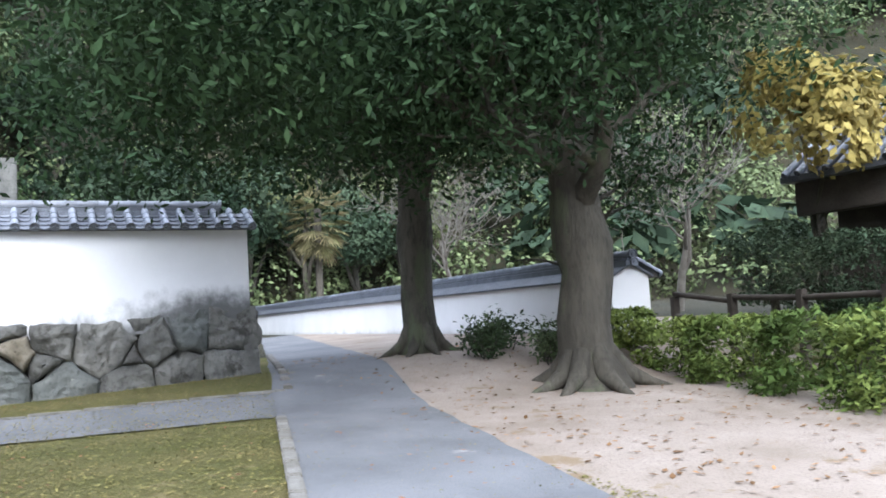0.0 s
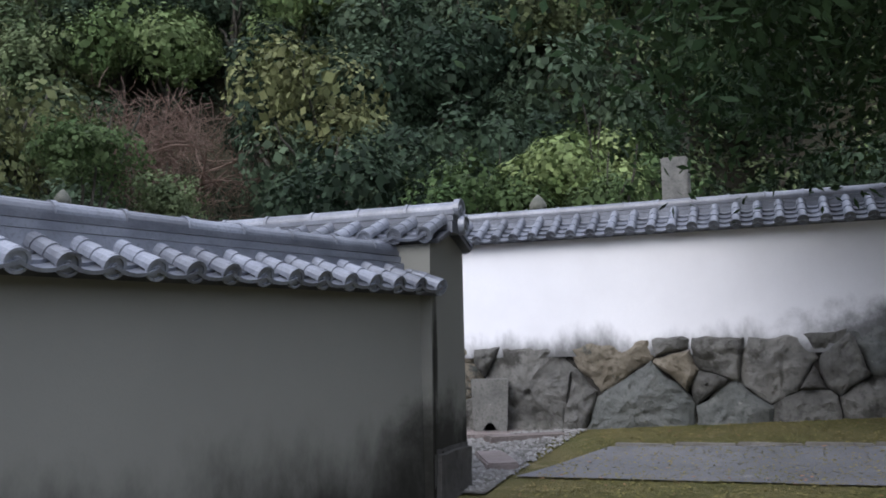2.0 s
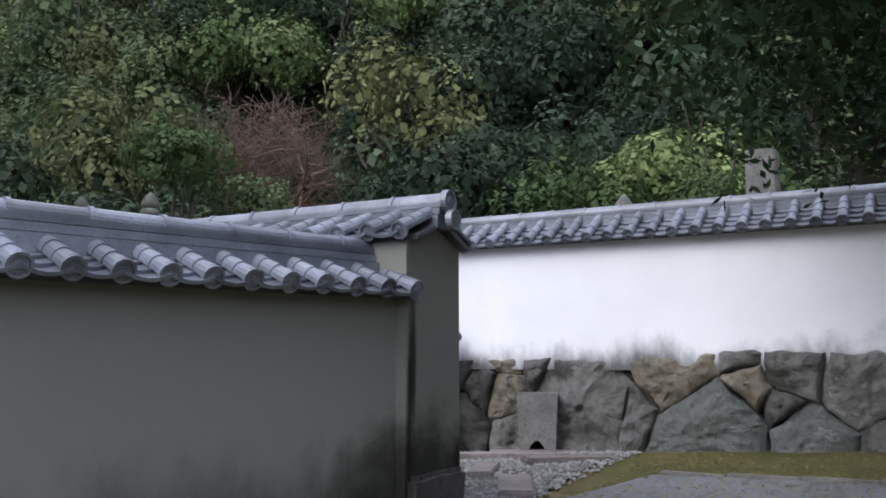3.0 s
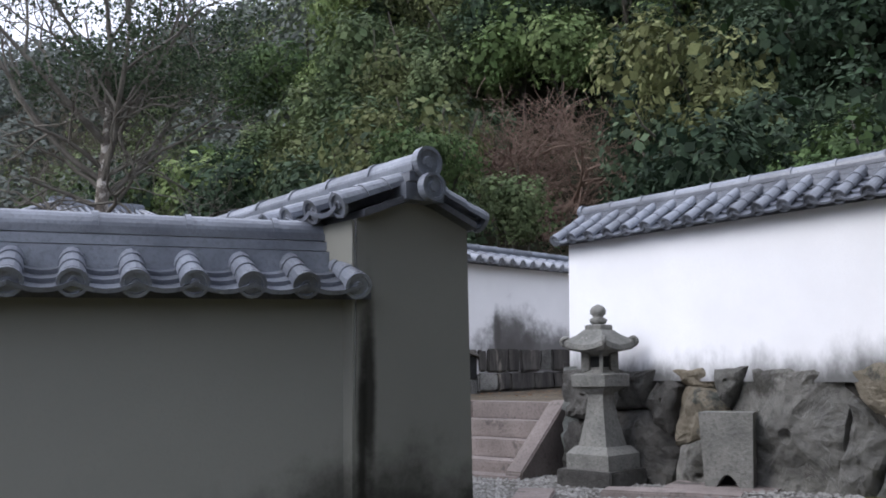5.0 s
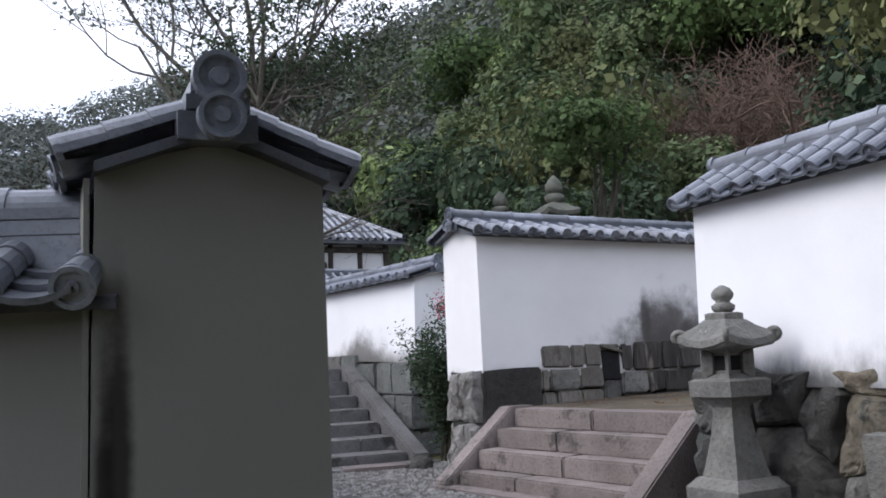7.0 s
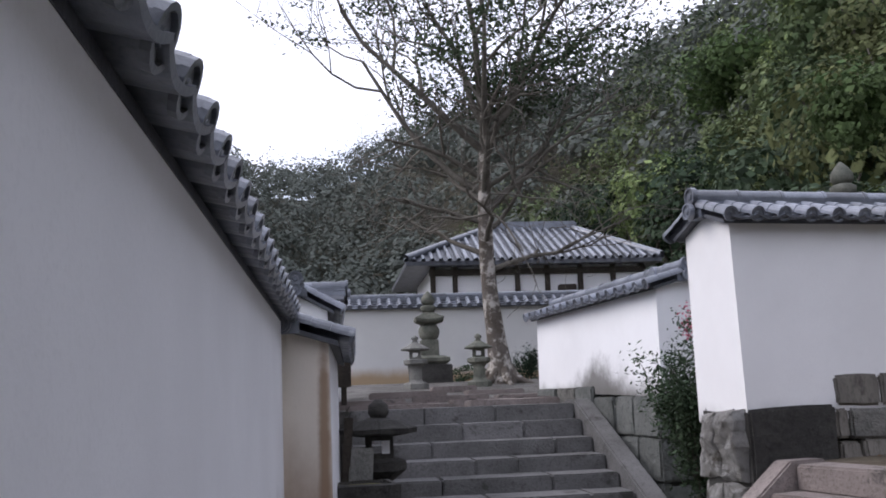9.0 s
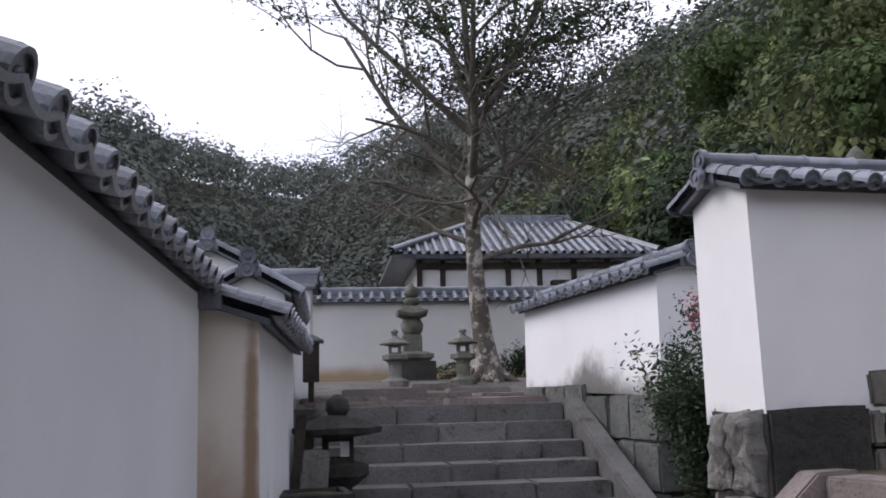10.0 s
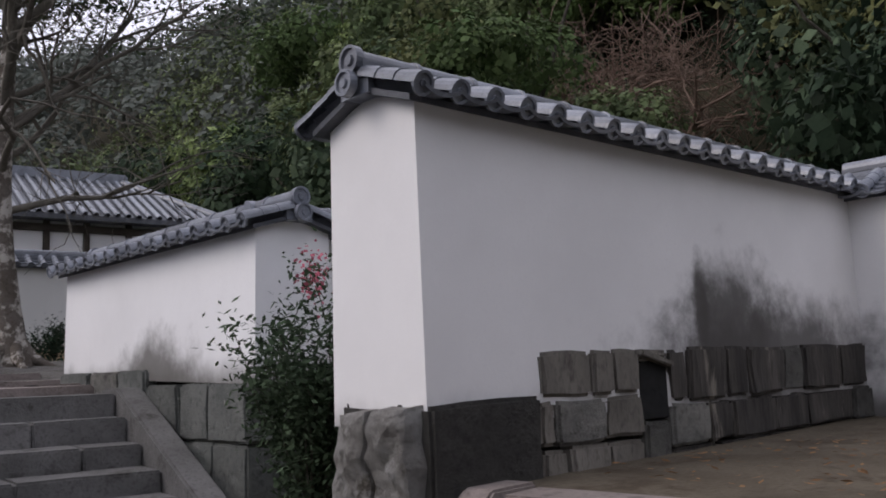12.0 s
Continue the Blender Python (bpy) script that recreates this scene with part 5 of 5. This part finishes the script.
# ---- things by the upper steps ----
def low_lantern():
    t = thing("low_stone_lantern", "squat mossy stone lantern with broad cap beside the steps", "stone lantern", at=(0.82, 8.7, 0.0))
    m = M_STONE_D
    part("plinth", weather(loft([ring(6, 0.28, -0.1), ring(6, 0.28, 0.2), ring(6, 0.18, 0.26)]), 0.012), m, t)
    part("leg", lathe([(0.15, 0.25), (0.11, 0.45), (0.14, 0.62)], 12), m, t)
    part("platform", weather(loft([ring(6, 0.15, 0.6), ring(6, 0.28, 0.7), ring(6, 0.28, 0.79), ring(6, 0.2, 0.82)]), 0.01), m, t)
    firebox(t, 0.14, 0.81, 1.05, m)
    part("pane", box_bm(0.02, 0.1, -0.148, -0.143, 0.87, 1.0), M_WHITE_W5, t, "pale paper pane")
    part("cap", weather(loft([ring(8, 0.18, 1.04), ring(8, 0.4, 1.07), ring(8, 0.41, 1.12), ring(8, 0.24, 1.2), ring(8, 0.08, 1.23)]), 0.012), m, t)
    part("finial", lathe([(0.07, 1.22), (0.11, 1.28), (0.1, 1.36), (0.03, 1.42)], 12), m, t, smooth=True)


low_lantern()


def basin():
    t = thing("stone_basin", "dark square stone basin filled with moss", "stone basin", at=(0.62, 7.45, 0.0), rz=8)
    outer = [square(0.24, -0.05), square(0.27, 0.68), square(0.215, 0.69), square(0.2, 0.6)]
    part("trough", weather(loft(outer), 0.012), M_STONE_D, t)
    part("moss", weather(loft([square(0.2, 0.6), square(0.195, 0.655), square(0.1, 0.67)]), 0.012), M_GRASS, t)


basin()


def post_lantern():
    t = thing("post_lantern", "small dark wooden lantern box on a post", "lantern", at=(0.52, 12.7, terrace_z(12.7)))
    part("post", box_bm(-0.04, 0.04, -0.04, 0.04, -0.1, 0.45, 0.006), M_WOODD, t)
    part("box", box_bm(-0.11, 0.11, -0.11, 0.11, 0.33, 0.86, 0.01), M_WOODD, t)
    part("roof", loft([square(0.17, 0.86), square(0.17, 0.885), square(0.03, 0.97)]), M_TILE_D, t)


post_lantern()
for i, (x, y, s) in enumerate(((0.42, 6.3, 0.24), (0.75, 6.55, 0.2), (0.25, 6.0, 0.22), (0.6, 6.05, 0.17), (0.95, 6.3, 0.15), (0.35, 6.75, 0.2), (1.0, 7.9, 0.16), (3.55, 8.9, 0.16), (3.5, 7.75, 0.14), (3.75, 5.1, 0.1), (0.45, 8.15, 0.2), (0.35, 9.3, 0.25), (0.3, 10.2, 0.3), (0.28, 11.2, 0.35))):
    bm = bmesh.new()
    bmesh.ops.create_icosphere(bm, subdivisions=3, radius=s)
    for v in bm.verts:
        v.co *= 1 + 0.35 * noise.noise(v.co * 5 + Vector((i * 7, 0, 0))) + 0.1 * noise.noise(v.co * 16)
        v.co.z *= 0.85
    o = part("rock", bm, M_STONE_D)
    o.matrix_basis = pose(x, y, g(x, y) + s * 0.45, 0, 0, i * 40)
    tagged(o, "rough dark rock at the wall's foot", "rock", "rocks by the lane wall")
lean_post = part("wooden_stake", box_bm(-0.045, 0.045, -0.03, 0.03, -0.05, 1.25, 0.008), M_WOODD)
lean_post.matrix_basis = pose(0.42, 8.35, 0.0, 0, 4, 0)
tagged(lean_post, "dark wooden stake leaning by the wall", "stake")
slab = part("stone_slab", worn_box(-0.12, 0.12, -0.05, 0.05, -0.05, 0.95, 0.015, 2, 0.008), M_LANTERN)
slab.matrix_basis = pose(0.58, 8.3, 0, -4, 3, 0)
tagged(slab, "narrow grey stone slab standing by the wall", "stone slab")


# ---- shrubs and plants ----
def shrub(name, at, size, n, leaf, material, label, seed, stems=8, berries=False, box=False):
    t = thing(name, label, "shrub", at=at)
    rn = random.Random(seed)
    lean = 0.04 if size[2] > 1.5 else 0.35
    out, tips = [], []
    for k in range(stems):
        a = rn.uniform(0, 6.28)
        grow(rn, Vector((rn.gauss(0, size[0] * 0.15), rn.gauss(0, size[1] * 0.15), -0.05)), Vector((math.cos(a) * lean, math.sin(a) * lean, 1)).normalized(), size[2] * rn.uniform(0.55, 0.8), 0.014, 1, out, tips, 0.5 if lean > 0.3 else 0.16, 0.1, 4, 0.15)
    v, f = tubes(out, 4)
    o = new("stem", fast_mesh("stem", v, f, M_BARK, True))
    o.parent = t
    nr = np.random.default_rng(seed)
    if box:
        c = nr.uniform(-1, 1, (n, 3))
        c = np.sign(c) * np.abs(c) ** 0.55
        c = c * np.array([size[0], size[1], size[2] / 2]) + np.array([0, 0, size[2] / 2])
        c += 0.09 * np.sin(c[:, [1, 2, 0]] * 5 + seed)
    else:
        anchors = np.array([p for p, d in tips] + [q[0] for b in out for q in b[2:]])
        c = anchors[nr.integers(0, len(anchors), n)] + nr.normal(0, 0.09, (n, 3))
        c = c[c[:, 2] > 0.02]
    v, f = leaf_quads(c, nr.normal(0, 0.5, c.shape) + np.array([0, 0, 0.9]), leaf, nr, 0.3, 0.4)
    o = new("leaves", fast_mesh("leaves", v, f, material))
    o.parent = t
    if berries:
        top = sorted(tips, key=lambda q: -q[0].z)[:3]
        c = np.concatenate([np.array(p) + nr.normal(0, 1, (70, 3)) * np.array([0.05, 0.05, 0.09]) for p, d in top])
        v, f = leaf_quads(c, nr.normal(0, 1, c.shape), 0.018, nr, 0, 0.9)
        o = new("berries", fast_mesh("berries", v, f, M_LEAF_RED))
        o.parent = t
        tagged(o, "clusters of red berries", kind="stuff")
    return t


shrub("nandina_shrub", (4.05, 8.2, 0.0), (0.24, 0.3, 1.75), 9500, 0.034, M_LEAF[2], "leafy evergreen shrub with red berry clusters", 5, 11, True)
shrub("small_bush", (5.0, 20.5, terrace_z(20.5)), (0.5, 0.3, 0.75), 1500, 0.04, M_LEAF[2], "small dark rounded bush by the back wall", 6, 6)
shrub("low_hedge", (4.8, 21.2, terrace_z(21)), (1.6, 0.4, 0.35), 2500, 0.04, M_LEAF[2], "low dark hedge along the back wall", 7, 3, box=True)
for i, (x, y, sx, sy, h) in enumerate(((0.7, -10.2, 0.8, 0.6, 0.75), (-0.8, -10.1, 0.9, 0.7, 0.85), (-2.2, -9.9, 0.9, 0.8, 0.95), (-3.6, -9.6, 0.9, 0.9, 1.0), (-5.2, -9.3, 0.9, 0.9, 1.0), (2.5, -9.9, 0.7, 0.5, 0.55))):
    shrub("hedge_bush", (x, y, g(x, y)), (sx, sy, h), 4200, 0.055, M_LEAF_HEDGE, "loose bright green hedge bush on sandy soil", 30 + i, 5, box=True)["group"] = "hedge beside the lane"
for i, (x, y) in enumerate(((2.7, -7.8), (3.2, -8.3), (2.0, -8.5))):
    shrub("fern_clump", (x, y, g(x, y)), (0.4, 0.4, 0.55), 900, 0.05, M_LEAF[0], "low green plants between tree trunks", 50 + i, 7)
for i, (x, y) in enumerate(((1.6, -12.6), (0.4, -12.5), (-0.9, -12.3), (-2.2, -12.0), (-3.5, -11.8))):
    shrub("clipped_shrub", (x, y, 0.8 + g(x, y)), (0.55, 0.5, 1.15), 3800, 0.045, M_LEAF[2], "dark clipped round shrub behind a rail fence", 60 + i, 4, box=True)["group"] = "clipped shrubs"
    planter = part("shrub_trunk", box_bm(-0.06, 0.06, -0.06, 0.06, -0.2, 1.0, 0.02), M_BARK)
    planter.parent = bpy.data.objects["clipped_shrub" if i == 0 else "clipped_shrub.%03d" % i]
    planter.matrix_basis = pose(0, 0, -0.75)
fence = thing("rail_fence", "dark wooden rail fence behind the hedge", "fence")
for k in range(6):
    x, y = 2.9 - 1.5 * k, -11.6 + 0.1 * k
    part("fence_post", box_bm(x - 0.06, x + 0.06, y - 0.06, y + 0.06, -0.3, 1.2, 0.01), M_WOODD, fence)
    if k < 5:
        for z in (0.7, 1.08):
            v, f = tubes([[(Vector((x, y, z + g(x, y) * 0.3)), 0.045), (Vector((x - 1.5, y + 0.1, z)), 0.045)]], 8)
            o = new("rail", fast_mesh("rail", v, f, M_WOODD, True))
            o.parent = fence


def gatehouse():
    t = thing("gatehouse", "dark timber gatehouse with heavy eave beam and tile roof", "building", at=(-1.6, -14.6, 0), rz=4)
    part("wall", box_bm(-2.6, 2.6, -1.5, 1.0, 0, 2.5), M_WOODD, t)
    part("eave_beam", box_bm(-3.0, 3.0, 1.3, 1.5, 2.4, 2.95, 0.02), M_WOODD, t)
    part("roof", loft([[Vector((-3.1, y, z)) for y, z in ((1.7, 2.95), (1.7, 3.05), (0, 4.2), (-1.9, 3.05), (-1.9, 2.95))], [Vector((3.1, y, z)) for y, z in ((1.7, 2.95), (1.7, 3.05), (0, 4.2), (-1.9, 3.05), (-1.9, 2.95))]]), M_TILE_D, t)
    for i in range(24):
        x = -3.0 + 0.26 * i
        v, f = tubes([[(Vector((x, 1.74, 3.06)), 0.06), (Vector((x, 0.05, 4.24)), 0.055)]], 7)
        o = new("tile_rib", fast_mesh("tile_rib", v, f, M_TILE, True))
        o.parent = t


gatehouse()
yt = thing("yellowing_tree", "small tree with yellow-green autumn leaves", "tree", at=(0.9, -12.9, 0.3))
shared("trunk", TRUNKS[1], Matrix.Diagonal((0.8, 0.8, 1.0, 1)), yt)
shared("crown", crown_mesh(91, M_LEAF_YEL, 8, 1.5, 2200, 0.09, 0.9), Matrix.Translation((-0.4, 0.4, 3.4)), yt)


def palm(at):
    t = thing("fan_palm", "shaggy fan palm with browned lower leaves", "tree", at=at)
    v, f = tubes([[(Vector((0.05 * math.sin(z), 0, z)), 0.16) for z in (-0.5, 1, 2, 3, 4, 5)]], 9)
    o = new("trunk", fast_mesh("trunk", v, f, M_BARK, True))
    o.parent = t
    rn = random.Random(3)
    for k in range(34):
        a, e = k * 2.4, 0.9 - 2.1 * (k / 34)
        d = Vector((math.cos(a) * math.cos(e), math.sin(a) * math.cos(e), math.sin(e)))
        side = d.cross(Vector((0, 0, 1))).normalized()
        up = side.cross(d)
        hub = Vector((0, 0, 5.0 - 0.03 * k)) + d * 0.7
        vs, fs = [], []
        for q in range(13):
            th = (q - 6) * 0.22
            tip = hub + (d * math.cos(th) + side * math.sin(th)) * rn.uniform(0.75, 0.95) + Vector((0, 0, -0.18))
            w = (side * math.cos(th) - d * math.sin(th)) * 0.04
            mid = hub.lerp(tip, 0.6) + up * 0.04
            n = len(vs)
            vs += [hub, mid - w, tip, mid + w]
            fs.append((n, n + 1, n + 2, n + 3))
        o = new("frond", fast_mesh("frond", vs, fs, M_LEAF_PALM))
        o.parent = t


palm((27.0, -12.6, 0.9))

# ---- loose small stuff on the ground ----
def scatter(name, n, area, size, material, label, category, seed, leafy=False):
    nr = np.random.default_rng(seed)
    xs = nr.uniform(area[0], area[1], n)
    ys2 = nr.uniform(area[2], area[3], n)
    if leafy:
        c = np.array([(x, y, g(x, y) + area[4] + 0.012) for x, y in zip(xs, ys2)])
        v, f = leaf_quads(c, np.tile((0, 0, 2.5), (n, 1)), size, nr, 0, 0.5)
    else:
        octa = np.array([(1, 0, 0), (0, 1, 0), (-1, 0, 0), (0, -1, 0), (0, 0, 0.7), (0, 0, -0.7)], float)
        tri = np.array([(0, 1, 4), (1, 2, 4), (2, 3, 4), (3, 0, 4), (1, 0, 5), (2, 1, 5), (3, 2, 5), (0, 3, 5)])
        s = size * nr.uniform(0.5, 1.4, (n, 1, 1))
        v = octa[None] * nr.uniform(0.6, 1.2, (n, 6, 1)) * s
        ang = nr.uniform(0, 6.28, n)
        rot = np.stack([np.stack([np.cos(ang), -np.sin(ang)], 1), np.stack([np.sin(ang), np.cos(ang)], 1)], 1)
        v[:, :, :2] = np.einsum("nij,nkj->nki", rot, v[:, :, :2])
        v += np.array([(x, y, g(x, y) + area[4] + 0.004) for x, y in zip(xs, ys2)])[:, None, :]
        v = v.reshape(-1, 3)
        f = (tri[None] + 6 * np.arange(n)[:, None, None]).reshape(-1, 3)
    tagged(new(name, fast_mesh(name, v, f, material)), label, category, kind="stuff")


scatter("gravel", 16000, (-0.3, 4.0, -0.2, 9.3, 0.022), 0.022, M_PEBBLE, "loose grey gravel stones", "gravel", 1)
scatter("fallen_leaves", 1400, (-9, 6, -9, -5.2, 0.016), 0.04, M_LITTERLEAF, "brown fallen leaves on sandy soil", "leaves", 2, True)
scatter("fallen_leaves", 350, (-6, 4, -5.0, -0.4, 0.03), 0.025, M_LITTERLEAF, "scattered dry leaves on grass and asphalt", "leaves", 3, True)
scatter("fallen_leaves", 500, (4.6, 9, 4.2, 6.3, 0.815), 0.03, M_LITTERLEAF, "dry leaves on the earth terrace", "leaves", 4, True)
scatter("grass_blades", 26000, (-7, 4.0, -5, -0.4, 0.01), 0.02, M_LEAF_GRASS, "short mown grass blades", "grass", 5, True)
